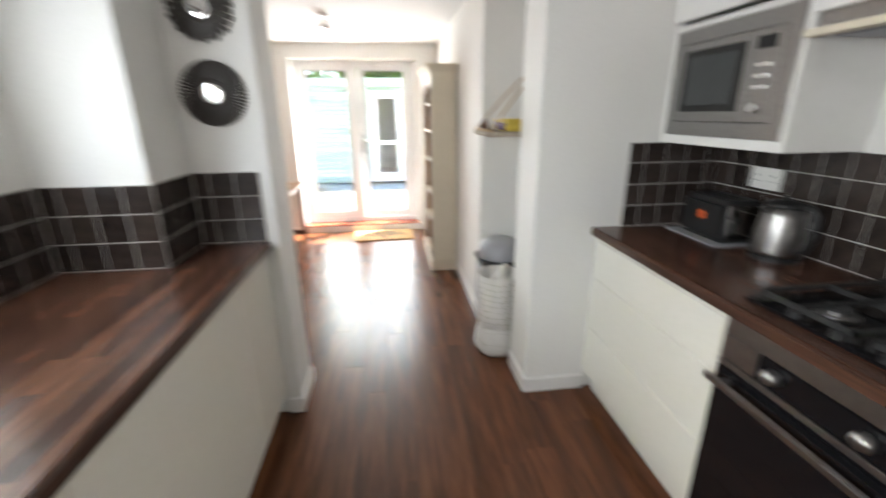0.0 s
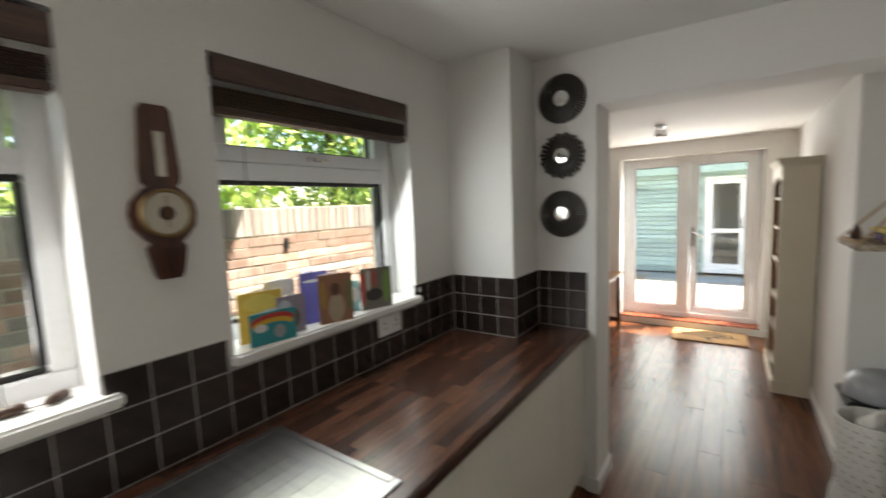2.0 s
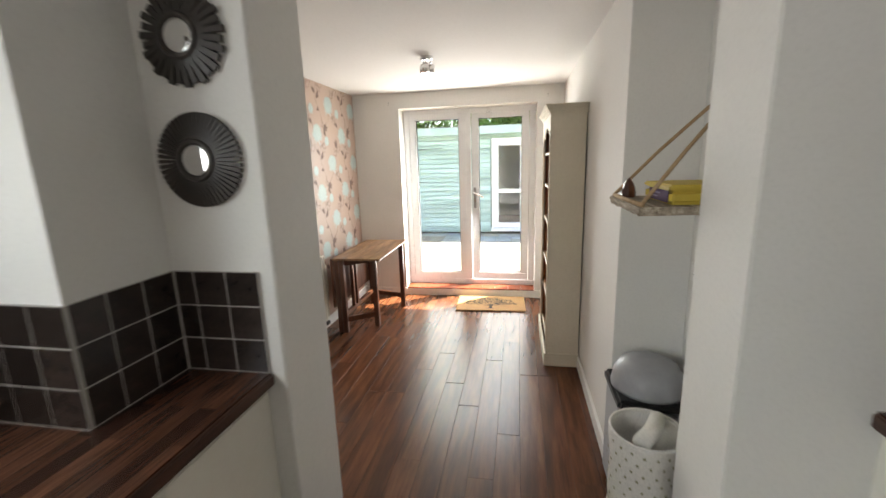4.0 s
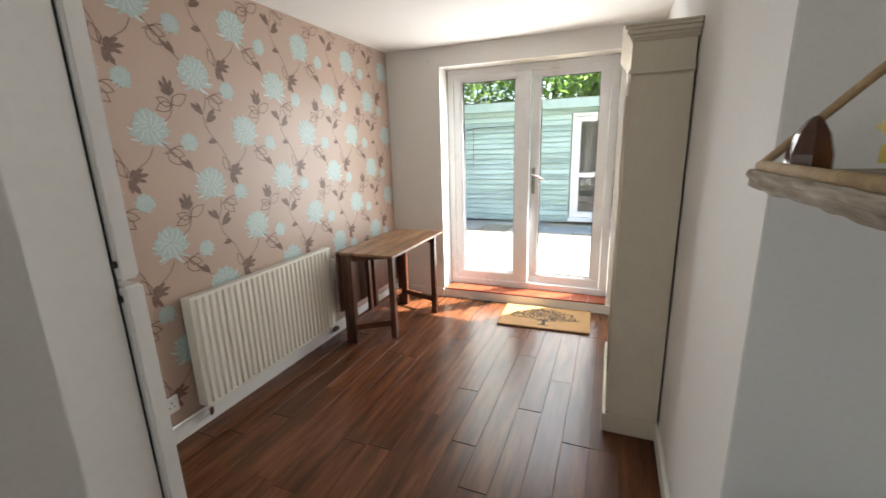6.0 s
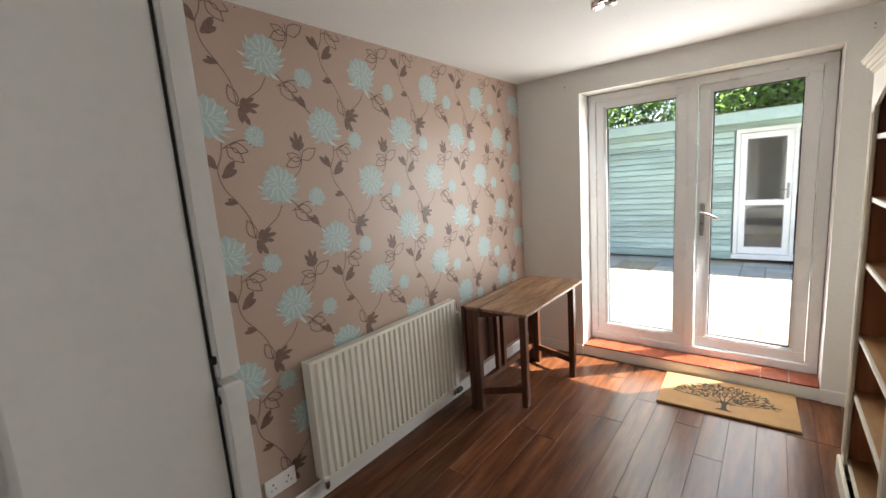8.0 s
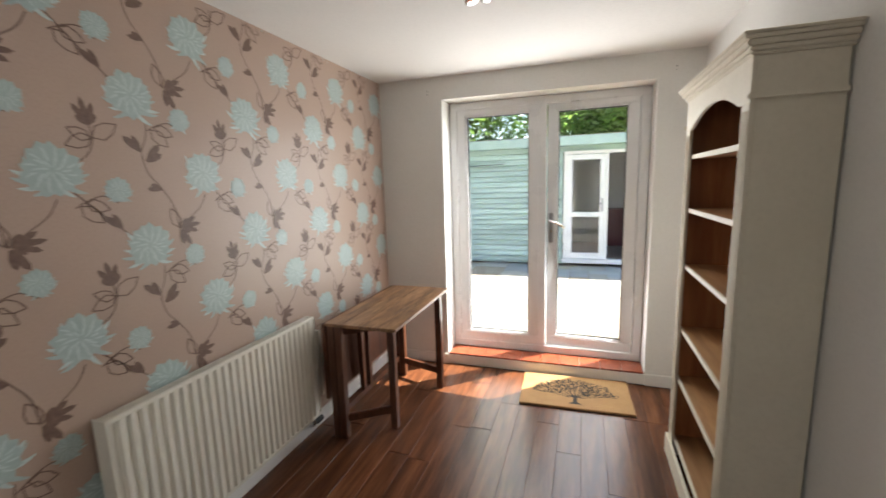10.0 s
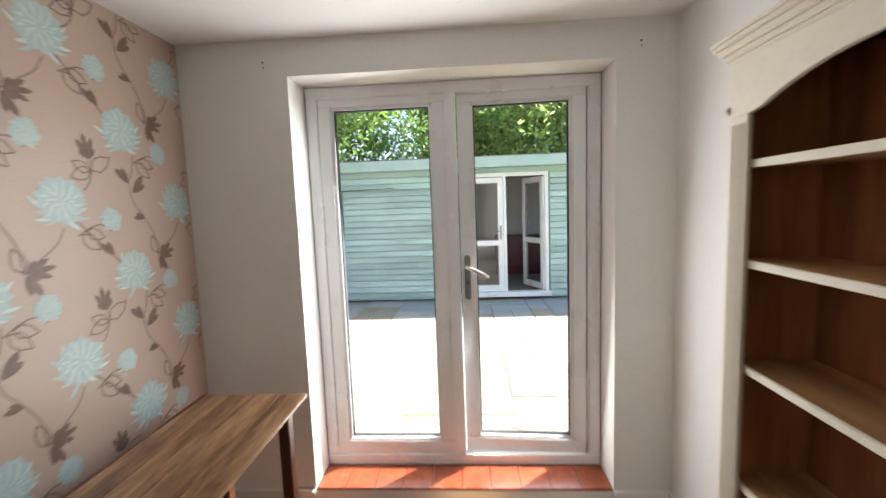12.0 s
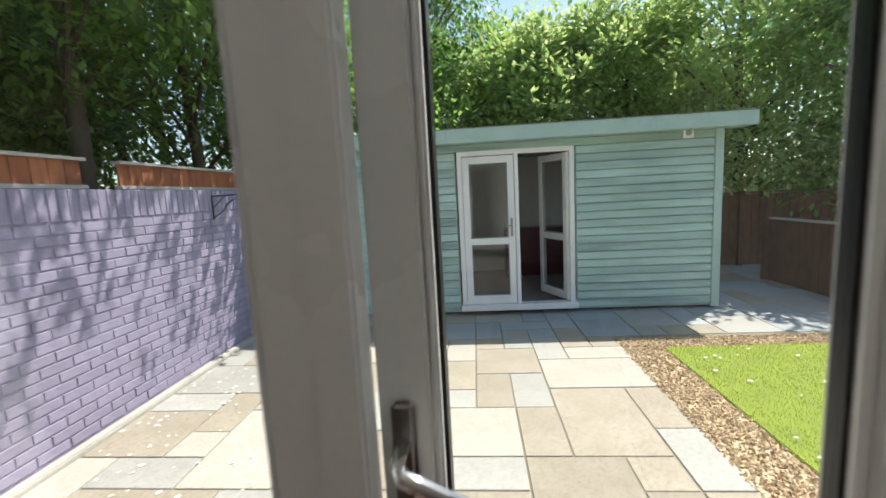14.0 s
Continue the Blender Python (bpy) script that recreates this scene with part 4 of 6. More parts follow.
card(0.73, K - 0.045, 0.075, 0.13, 12, ("aqua", (0.25, 0.50, 0.52)), [(0.3, 0.9, 0.3, 0.8, (0.7, 0.7, 0.65))], "small aqua card on the white sill", 0)
card(0.79, K - 0.01, 0.15, 0.175, 30, ("striped", (0.20, 0.20, 0.16)), [(0.0, 0.14, 0.1, 0.95, (0.55, 0.08, 0.06)), (0.18, 0.32, 0.45, 0.98, (0.66, 0.62, 0.55)), (0.38, 0.5, 0.5, 0.98, (0.55, 0.08, 0.06)), (0.7, 0.95, 0.1, 0.95, (0.22, 0.35, 0.10)), (0.15, 0.7, 0.2, 0.5, (0.06, 0.05, 0.05))], "white card with a red and green striped picture", 14)


# ---- kitchen, cooker side ----
RX = 0.925
wr = thing("worktop", "dark walnut block-effect worktop beside the cooker", "worktop", (1.2, 1.0, 0.865))
part("slab", bx((0.912, KR, BACK, Y1, 0.868, 0.905)), WORKTOP, wr)
part("front_edge", bx((0.899, 0.912, BACK, Y1 - 0.001, 0.867, 0.9045), bevel=0.005, seg=3), EDGE, wr, "rounded dark front edging")
dr = thing("drawer_unit", "cream gloss three-drawer kitchen unit with grip rails", "drawer unit", (1.2, 1.34, 0))
part("body", bx((RX + 0.02, KR - 0.02, 0.93, Y1 - 0.002, 0.1, 0.866)), CREAM_U, dr)
for a, b in ((0.115, 0.385), (0.395, 0.655), (0.665, 0.845)):
    part("drawer_front", bx((RX, RX + 0.019, 0.932, Y1 - 0.035, a, b), bevel=0.004), CREAM_U, dr)
    part("grip_rail", bx((RX + 0.005, RX + 0.02, 0.932, Y1 - 0.035, b + 0.001, b + 0.009)), CREAM_U, dr)
part("filler", bx((RX + 0.004, RX + 0.02, Y1 - 0.033, Y1 - 0.001, 0.1, 0.866)), CREAM_U, dr)
part("plinth", bx((RX + 0.055, RX + 0.07, 0.93, Y1 - 0.018, 0, 0.1)), CREAM_U, dr)
for a, b in ((-0.27, 0.33), (-0.87, -0.27), (-1.47, -0.87)):
    u = thing("base_cabinet", "cream gloss base cabinet with a plain door", "cabinet", (1.2, (a + b) / 2, 0), "base cabinets beside the cooker")
    part("body", bx((RX + 0.02, KR - 0.02, a, b, 0.1, 0.866)), CREAM_U, u)
    part("door", bx((RX, RX + 0.019, a + 0.002, b - 0.002, 0.115, 0.845), bevel=0.003), CREAM_U, u)

oven = thing("built_in_oven", "black glass and steel built-under oven with two knobs", "oven", (1.2, 0.63, 0.1))
part("body", bx((RX + 0.02, KR - 0.05, 0.334, 0.926, 0.1, 0.865)), BLACKM, oven)
part("top_filler", bx((RX, RX + 0.02, 0.334, 0.926, 0.805, 0.862), bevel=0.002), STEEL, oven, "brushed steel filler strip")
part("control_panel", bx((RX - 0.002, RX + 0.02, 0.334, 0.80, 0.725, 0.803), bevel=0.003), BLACKG, oven)
part("panel_end", bx((RX - 0.002, RX + 0.02, 0.802, 0.926, 0.725, 0.803), bevel=0.003), STEEL, oven)
part("door_glass", bx((RX - 0.006, RX + 0.02, 0.336, 0.924, 0.14, 0.70), bevel=0.004), BLACKG, oven, "black glass oven door")
part("steel_trim", bx((RX - 0.004, RX + 0.018, 0.336, 0.924, 0.703, 0.722), bevel=0.002), STEEL, oven)
part("door_handle", bx((RX - 0.05, RX - 0.032, 0.345, 0.92, 0.655, 0.678), (RX - 0.034, RX - 0.004, 0.385, 0.405, 0.658, 0.675), (RX - 0.034, RX - 0.004, 0.86, 0.88, 0.658, 0.675), bevel=0.004), STEEL, oven, "long steel bar handle")
for y in (0.745, 0.52):
    part("knob", lathe([(0.021, RX - 0.002), (0.021, RX - 0.02), (0.017, RX - 0.03), (0.001, RX - 0.032)], (0, y, 0.765), "x", 24), STEEL, oven, smooth=True)
part("bottom_rail", bx((RX + 0.004, RX + 0.02, 0.334, 0.926, 0.10, 0.138)), GLOSS_W, oven)

hob = thing("gas_hob", "black gas hob with cast iron pan supports", "hob", (1.21, 0.63, 0.905))
part("plate", bx((0.965, 1.46, 0.34, 0.93, 0.905, 0.915), bevel=0.004), BLACKG, hob)
for bxx, byy, r in ((1.10, 0.78, 0.035), (1.33, 0.78, 0.045), (1.10, 0.49, 0.045), (1.33, 0.49, 0.03)):
    part("burner", lathe([(r + 0.012, 0.915), (r + 0.012, 0.923), (r, 0.925), (r, 0.934)], (bxx, byy, 0), "z", 24), STEEL, hob, smooth=False)
    part("burner_cap", lathe([(r - 0.002, 0.934), (r - 0.002, 0.940), (r - 0.01, 0.943)], (bxx, byy, 0), "z", 24), CASTI, hob)
for y0, y1 in ((0.65, 0.915), (0.355, 0.62)):
    part("pan_support", bx((0.99, 1.44, y0, y0 + 0.01, 0.93, 0.946), (0.99, 1.44, y1 - 0.01, y1, 0.93, 0.946), (0.99, 1.0, y0, y1, 0.93, 0.946), (1.43, 1.44, y0, y1, 0.93, 0.946), (1.21, 1.22, y0, y1, 0.93, 0.946), (0.99, 1.44, (y0 + y1) / 2 - 0.005, (y0 + y1) / 2 + 0.005, 0.938, 0.952),
                           (0.99, 1.0, y0, y0 + 0.01, 0.915, 0.932), (1.43, 1.44, y0, y0 + 0.01, 0.915, 0.932), (0.99, 1.0, y1 - 0.01, y1, 0.915, 0.932), (1.43, 1.44, y1 - 0.01, y1, 0.915, 0.932), bevel=0.002), CASTI, hob)
for i in range(4):
    part("hob_knob", lathe([(0.016, 0.915), (0.015, 0.93), (0.012, 0.934)], (0.985 + 0.0, 0.46 + 0.11 * i, 0), "z", 16), BLACKP, hob)

tray = thing("serving_tray", "pale melamine tray under the toaster", "tray", (1.36, 1.53, 0.905))
part("tray_base", bx((1.235, 1.485, 1.38, 1.70, 0.905, 0.911), bevel=0.002), GREYP, tray)
toaster = thing("toaster", "black four-slice toaster with chrome lever end", "toaster", (1.36, 1.54, 0.911))
part("body", bx((1.275, 1.455, 1.40, 1.665, 0.916, 1.085), bevel=0.022, seg=4), BLACKP, toaster, smooth=False)
part("feet", bx((1.29, 1.44, 1.41, 1.655, 0.911, 0.918)), BLACKP, toaster)
part("chrome_end", bx((1.285, 1.445, 1.396, 1.402, 0.93, 1.07), bevel=0.002), CHROME, toaster, "chrome end plate")
part("slots", bx((1.305, 1.335, 1.43, 1.64, 1.08, 1.0865), (1.395, 1.425, 1.43, 1.64, 1.08, 1.0865)), BLACKM, toaster)
part("lever", bx((1.30, 1.33, 1.38, 1.398, 1.01, 1.025), bevel=0.003), BLACKP, toaster)
part("sticker", slab([(1.53 + 0.022 * math.cos(a) * (1.2 if k % 2 else 0.8), 1.01 + 0.02 * math.sin(a) * (1.2 if k % 2 else 0.8)) for k, a in enumerate(np.linspace(0, 2 * math.pi, 13)[:-1])], 1.2738, 1.275, "x"), plain("orange_sticker", (0.75, 0.13, 0.03), 0.5), toaster, "orange flame-shaped sticker")
kettle = thing("kettle", "brushed steel electric kettle with black base", "kettle", (1.36, 1.24, 0.905))
part("base", lathe([(0.082, 0.905), (0.082, 0.922), (0.075, 0.926)], (1.36, 1.24, 0), "z", 32), BLACKP, kettle)
part("body", lathe([(0.078, 0.926), (0.08, 0.94), (0.076, 1.0), (0.066, 1.07), (0.06, 1.10)], (1.36, 1.24, 0), "z", 40), STEEL, kettle, smooth=True)
part("lid", lathe([(0.06, 1.10), (0.056, 1.115), (0.03, 1.122), (0.012, 1.125), (0.012, 1.138), (0.001, 1.14)], (1.36, 1.24, 0), "z", 32), BLACKP, kettle, smooth=True)
part("handle", rod([(1.36, 1.18, 1.105), (1.365, 1.15, 1.115), (1.37, 1.125, 1.09), (1.37, 1.12, 1.02), (1.365, 1.14, 0.96), (1.36, 1.165, 0.945)], 0.011, 10), BLACKP, kettle, "black looped handle", True)
part("spout", slab([(1.30, 1.075), (1.268, 1.098), (1.31, 1.102)], 1.225, 1.255, "y"), STEEL, kettle)

# wall cupboards
MX = 1.19
mc = thing("wall_cabinet", "white wall cabinet housing the built-in microwave", "cabinet", (1.35, 1.45, 1.3))
part("carcass", bx((MX, KR - 0.001, 1.14, 1.16, 1.3, CK - 0.002), (MX, KR - 0.001, 1.74, Y1 - 0.001, 1.3, CK - 0.002), (MX, KR - 0.001, 1.16, 1.74, 1.3, 1.335), (MX, KR - 0.001, 1.16, 1.74, 1.745, 1.765), bevel=0.002), GLOSS_W, mc)
part("upper_door", bx((MX - 0.019, MX - 0.001, 1.145, Y1 - 0.006, 1.78, CK - 0.03), bevel=0.003), GLOSS_W, mc, "plain white upper door")
part("door_panel", bx((MX - 0.022, MX - 0.018, 1.20, Y1 - 0.06, 1.84, CK - 0.08), bevel=0.003), GLOSS_W, mc)
mw = thing("microwave", "built-in stainless steel microwave with a dark window", "microwave", (1.3, 1.45, 1.336))
part("body", bx((MX + 0.02, KR - 0.03, 1.165, 1.735, 1.336, 1.743)), BLACKM, mw)
part("surround", bx((MX - 0.004, MX + 0.018, 1.162, 1.738, 1.337, 1.39), (MX - 0.004, MX + 0.018, 1.162, 1.738, 1.69, 1.742), (MX - 0.004, MX + 0.018, 1.162, 1.21, 1.39, 1.69), (MX - 0.004, MX + 0.018, 1.69, 1.738, 1.39, 1.69), bevel=0.002), STEEL, mw)
part("door", bx((MX - 0.008, MX + 0.016, 1.335, 1.688, 1.393, 1.687), bevel=0.003), STEEL, mw)
part("window", bx((MX - 0.0095, MX - 0.006, 1.352, 1.66, 1.43, 1.66), bevel=0.001), BLACKG, mw, "dark glass window")
part("window_mesh", bx((MX - 0.0105, MX - 0.0085, 1.385, 1.63, 1.455, 1.635)), plain("mesh_grey", (0.05, 0.055, 0.055), 0.25), mw)
part("control_panel", bx((MX - 0.008, MX + 0.016, 1.212, 1.332, 1.393, 1.687), bevel=0.003), STEEL, mw)
part("display", bx((MX - 0.0095, MX - 0.006, 1.235, 1.31, 1.625, 1.665)), BLACKG, mw)
for i in range(3):
    for j in range(2):
        part("button", bx((MX - 0.0105, MX - 0.006, 1.242 + 0.035 * j, 1.266 + 0.035 * j, 1.57 - 0.035 * i, 1.582 - 0.035 * i), bevel=0.001), CHROME, mw)
part("knob", lathe([(0.017, MX - 0.008), (0.017, MX - 0.022), (0.013, MX - 0.026)], (0, 1.272, 1.44), "x", 24), CHROME, mw)
hood = thing("cooker_hood", "slim cooker hood with a pale front lip and steel filters", "cooker hood", (1.35, 0.84, 1.62))
part("cabinet", bx((MX, KR - 0.001, 0.54, 1.138, 1.70, CK - 0.002), bevel=0.002), GLOSS_W, hood)
part("canopy", bx((MX + 0.02, KR - 0.001, 0.545, 1.137, 1.64, 1.70)), STEEL, hood)
part("front_lip", bx((MX - 0.03, MX + 0.02, 0.545, 1.137, 1.632, 1.652), bevel=0.003), CREAMP, hood, "pale front lip")
part("filter", bx((MX + 0.05, KR - 0.06, 0.57, 1.11, 1.632, 1.639), bevel=0.002), GREYP, hood)
wc = thing("wall_cabinet", "white wall cabinet beyond the hood", "cabinet", (1.35, 0.2, 1.3))
part("body", bx((MX, KR - 0.001, -0.06, 0.538, 1.3, CK - 0.002), bevel=0.002), GLOSS_W, wc)
part("door", bx((MX - 0.019, MX - 0.001, -0.056, 0.534, 1.305, CK - 0.03), bevel=0.003), GLOSS_W, wc)


# ---- dining room ----
fr = thing("fridge_freezer", "white fridge freezer standing in the corner, doors shut", "fridge freezer", (-1.28, 2.25, 0))
FXX = -0.985
part("body", bx((W + 0.03, FXX, Y2 + 0.012, 2.385, 0.02, 2.02), bevel=0.006), GLOSS_W, fr)
part("upper_door", bx((W + 0.03, FXX + 0.006, 2.395, 2.45, 1.045, 2.02), bevel=0.008), GLOSS_W, fr, "white upper door")
part("lower_door", bx((W + 0.03, FXX + 0.014, 2.395, 2.45, 0.06, 1.03), bevel=0.008), GLOSS_W, fr, "white lower door")
part("gasket", bx((W + 0.045, FXX - 0.012, 2.383, 2.397, 0.07, 2.01)), BLACKP, fr, "dark door seal")
for z in (2.025, 1.10, 1.0):
    part("hinge", bx((FXX - 0.03, FXX + 0.002, 2.385, 2.40, z - 0.015, z + 0.005), bevel=0.002), BLACKP, fr)

rad = thing("radiator", "cream panel radiator with vertical ribs under the wallpaper", "radiator", (-1.6, 3.55, 0.11), )
RY0, RY1, RZ0, RZ1 = 2.995, 4.085, 0.12, 0.713
pts = []
n = 27
pw = (RY1 - RY0 - 0.05) / n
for i in range(n):
    y = RY0 + 0.025 + i * pw
    pts += [(y, 0.0), (y + pw * 0.22, 0.010), (y + pw * 0.62, 0.010), (y + pw * 0.84, 0.0)]
prof = [(RY0, -0.002)] + pts + [(RY1, -0.002), (RY1, -0.012), (RY0, -0.012)]
bm = slab([(-1.575 + d, y) for y, d in prof], RZ0 + 0.02, RZ1 - 0.012, "z")
part("panel", bm, RADW, rad, "ribbed front panel")
part("back_panel", bx((-1.632, -1.622, RY0 + 0.01, RY1 - 0.01, RZ0 + 0.02, RZ1 - 0.02)), RADW, rad)
for a, b in ((RZ0, RZ0 + 0.022), (RZ1 - 0.016, RZ1)):
    part("rim", bx((-1.585, -1.568, RY0, RY1, a, b), bevel=0.004), RADW, rad)
for y in (RY0, RY1):
    part("side_cover", bx((-1.635, -1.57, y - 0.004, y + 0.004, RZ0 + 0.01, RZ1), bevel=0.002), RADW, rad)
part("top_grille", bx(*[(-1.628, -1.588, y, y + 0.006, RZ1 - 0.006, RZ1 - 0.002) for y in np.arange(RY0 + 0.01, RY1 - 0.01, 0.012)]), RADW, rad)
for y in (RY0 + 0.03, RY1 - 0.03):
    part("valve", lathe([(0.013, RZ0 - 0.05), (0.015, RZ0 - 0.03), (0.012, RZ0 - 0.01), (0.012, RZ0 + 0.02)], (-1.602, y, 0), "z", 14), CHROME, rad, smooth=True)
    part("pipe", rod([(-1.602, y, RZ0 - 0.04), (-1.602, y, 0.06), (-1.632, y, 0.05)], 0.0075), CHROME, rad)
    part("bracket", bx((W, -1.6, y + 0.1, y + 0.12, 0.2, 0.6)), RADW, rad)
part("thermostat_head", lathe([(0.017, 0.0), (0.019, 0.02), (0.017, 0.05)], (-1.6, 0, RZ0 - 0.045), "y", 18), BLACKP, rad, "black valve head")
bpy.data.objects["thermostat_head"].location = (0, RY1 - 0.01, 0)
pipe = thing("heating_pipe", "white painted heating pipe along the skirting", "pipe", (W + 0.03, 3.3, 0.1))
part("tube", rod([(W + 0.028, 2.46, 0.1), (W + 0.028, 5.19, 0.1)], 0.0075), GLOSS_W, pipe)

# gateleg table, one leaf up
tb = thing("gateleg_table", "worn brown gateleg table with its leaf folded down", "table", (-1.3, 4.6, 0))
TX0, TX1, TY0, TY1, TZ = -1.47, -1.035, 4.13, 5.03, 0.69
for i in range(4):
    a = TX0 + (TX1 - TX0) * i / 4
    b = TX0 + (TX1 - TX0) * (i + 1) / 4
    part("top_board", bx((a + 0.0004, b - 0.0004, TY0, TY1, TZ - 0.018, TZ), bevel=0.003), TABLEW, tb)
part("drop_leaf", bx((TX0 - 0.02, TX0 - 0.002, TY0, TY1, 0.24, TZ - 0.003), bevel=0.003), LEGW, tb, "hanging drop leaf")
lg = 0.042
def leg(x, y, h=TZ - 0.018):
    part("leg", bx((x - lg / 2, x + lg / 2, y - lg / 2, y + lg / 2, 0, h), bevel=0.003), LEGW, tb)
LN, LF = TX0 + 0.03, -1.17
leg(LN, 4.16); leg(LN + 0.045, 4.16); leg(LF + 0.01, 4.33); leg(LN, 4.99); leg(LN + 0.045, 4.99); leg(-1.06, 4.87)
part("rail", bx((LN - 0.01, LN + 0.012, 4.18, 4.97, TZ - 0.095, TZ - 0.02), bevel=0.002), LEGW, tb)
part("low_stretcher", bx((LN - 0.012, LN + 0.025, 4.18, 4.97, 0.12, 0.155), bevel=0.002), LEGW, tb)
def slanted(name, p, q, z0, z1, w):
    d = Vector((q[0] - p[0], q[1] - p[1], 0))
    m = Matrix.Translation((p[0], p[1], 0)) @ Matrix.Rotation(math.atan2(d.y, d.x), 4, "Z")
    part(name, turned(bx((0, d.length, -w / 2, w / 2, z0, z1), bevel=0.002), m), LEGW, tb)
slanted("gate_rail", (LN + 0.06, 4.17), (LF, 4.32), TZ - 0.07, TZ - 0.022, 0.022)
slanted("gate_stretcher", (LN + 0.06, 4.17), (LF, 4.32), 0.10, 0.145, 0.024)
slanted("gate_rail", (LN + 0.06, 4.98), (-1.07, 4.88), TZ - 0.07, TZ - 0.022, 0.022)
slanted("gate_stretcher", (LN + 0.06, 4.98), (-1.07, 4.88), 0.10, 0.145, 0.024)
for y in (4.42, 4.5):
    part("gate_post", bx((LN + 0.0, LN + 0.03, y, y + 0.035, 0.155, TZ - 0.02), bevel=0.002), LEGW, tb)
tb.location = (-1.318, 4.528, 0)

# doormat
mat = thing("doormat", "tan coir doormat printed with a black tree", "doormat", (-0.15, 4.97, 0))
MT = Matrix.Translation((-0.168, 4.957, 0)) @ Matrix.Rotation(radians(2.2), 4, "Z")
part("coir", turned(bx((-0.352, 0.352, -0.225, 0.225, 0.001, 0.015), bevel=0.004), MT), COIR, mat)
part("rubber_back", turned(bx((-0.354, 0.354, -0.228, 0.228, 0.0, 0.0025)), MT), BLACKP, mat)
rng = random.Random(3)
bm = bmesh.new()
def mark(cx, cy, a, l, w):
    pts = [(-l, 0), (-l * 0.3, w), (l * 0.5, w * 0.8), (l, 0), (l * 0.5, -w * 0.8), (-l * 0.3, -w)]
    bm.faces.new([bm.verts.new((cx + p * math.cos(a) - q * math.sin(a), cy + p * math.sin(a) + q * math.cos(a), 0.0156)) for p, q in pts])
for i in range(430):
    a, r = rng.uniform(0.04, math.pi - 0.04), math.sqrt(rng.uniform(0.04, 1))
    x, y = 0.28 * r * math.cos(a), -0.06 + 0.225 * r * math.sin(a)
    mark(x, y, math.atan2(y + 0.09, x) + rng.uniform(-0.6, 0.6), 0.0125, 0.0046)
for k in range(9):
    a = math.pi * (0.1 + 0.8 * k / 8)
    for s in range(5):
        r0, r1 = 0.03 + 0.035 * s, 0.03 + 0.035 * (s + 1)
        w = 0.004 * (1 - s / 6)
        bm.faces.new([bm.verts.new((r * math.cos(a) - o * w * math.sin(a), -0.1 + 0.9 * r * math.sin(a) + o * w * math.cos(a), 0.0155)) for r, o in ((r0, -1), (r1, -1), (r1, 1), (r0, 1))])
bm.faces.new([bm.verts.new((x, y, 0.0155)) for x, y in ((-0.045, -0.175), (-0.014, -0.15), (-0.012, -0.10), (-0.035, -0.06), (0.035, -0.06), (0.012, -0.10), (0.014, -0.15), (0.045, -0.175))])
part("tree_print", turned(bm, MT), MATBLK, mat, "black tree print")

# bookcase
bc = thing("bookcase", "tall cream painted bookcase with bare pine shelves, empty", "bookcase", (0.43, 4.06, 0))
BX0, BX1, BY0, BY1, BZ = 0.312, 0.539, 3.662, 4.455, 1.83
part("side_panel", bx((BX0 + 0.012, BX1, BY0, BY0 + 0.022, 0.0, BZ - 0.06), bevel=0.002), CREAMP, bc)
part("side_panel", bx((BX0 + 0.012, BX1, BY1 - 0.022, BY1, 0.0, BZ - 0.06), bevel=0.002), CREAMP, bc)
for i in range(8):
    a = BY0 + 0.022 + (BY1 - BY0 - 0.044) * i / 8
    part("back_board", bx((BX1 - 0.012, BX1 - 0.002, a + 0.0008, a + (BY1 - BY0 - 0.044) / 8 - 0.0008, 0.1, BZ - 0.06), bevel=0.001, seg=1), PINEB, bc)
part("side_lining", bx((BX0 + 0.022, BX1 - 0.012, BY0 + 0.0225, BY0 + 0.026, 0.1, BZ - 0.061)), PINEB, bc)
part("side_lining", bx((BX0 + 0.022, BX1 - 0.012, BY1 - 0.026, BY1 - 0.0225, 0.1, BZ - 0.061)), PINEB, bc)
for z in (0.115, 0.44, 0.70, 1.015, 1.285, 1.53):
    sh = part("shelf", bx((BX0 + 0.024, BX1 - 0.012, BY0 + 0.026, BY1 - 0.026, z - 0.018, z), bevel=0.001), PINE, bc, "bare pine shelf")
    part("shelf_lip", bx((BX0 + 0.014, BX0 + 0.024, BY0 + 0.026, BY1 - 0.026, z - 0.019, z + 0.001), bevel=0.002), CREAMP, sh, "cream shelf edge")
for y in (BY0, BY1 - 0.07):
    st = part("stile", bx((BX0, BX0 + 0.0125, y, y + 0.07, 0.1, BZ - 0.19), bevel=0.002), CREAMP, bc)
    for k in range(4):
        part("flute", bx((BX0 - 0.003, BX0 + 0.001, y + 0.012 + 0.0135 * k, y + 0.018 + 0.0135 * k, 0.14, BZ - 0.21), bevel=0.001, seg=1), CREAMP, st)
ya, yb, zt = BY0 + 0.07, BY1 - 0.07, BZ - 0.19
arch = [(BY0, zt), (ya, zt)] + [(ya + (yb - ya) * k / 16, zt - 0.02 + 0.085 * math.sin(math.pi * k / 16) ** 0.7) for k in range(1, 16)] + [(yb, zt), (BY1, zt), (BY1, BZ - 0.06), (BY0, BZ - 0.06)]
part("arched_frieze", slab(arch, BX0, BX0 + 0.0125, "x"), CREAMP, bc, "cream arched frieze")
part("top_board", bx((BX0, BX1, BY0, BY1, BZ - 0.06, BZ - 0.045)), CREAMP, bc)
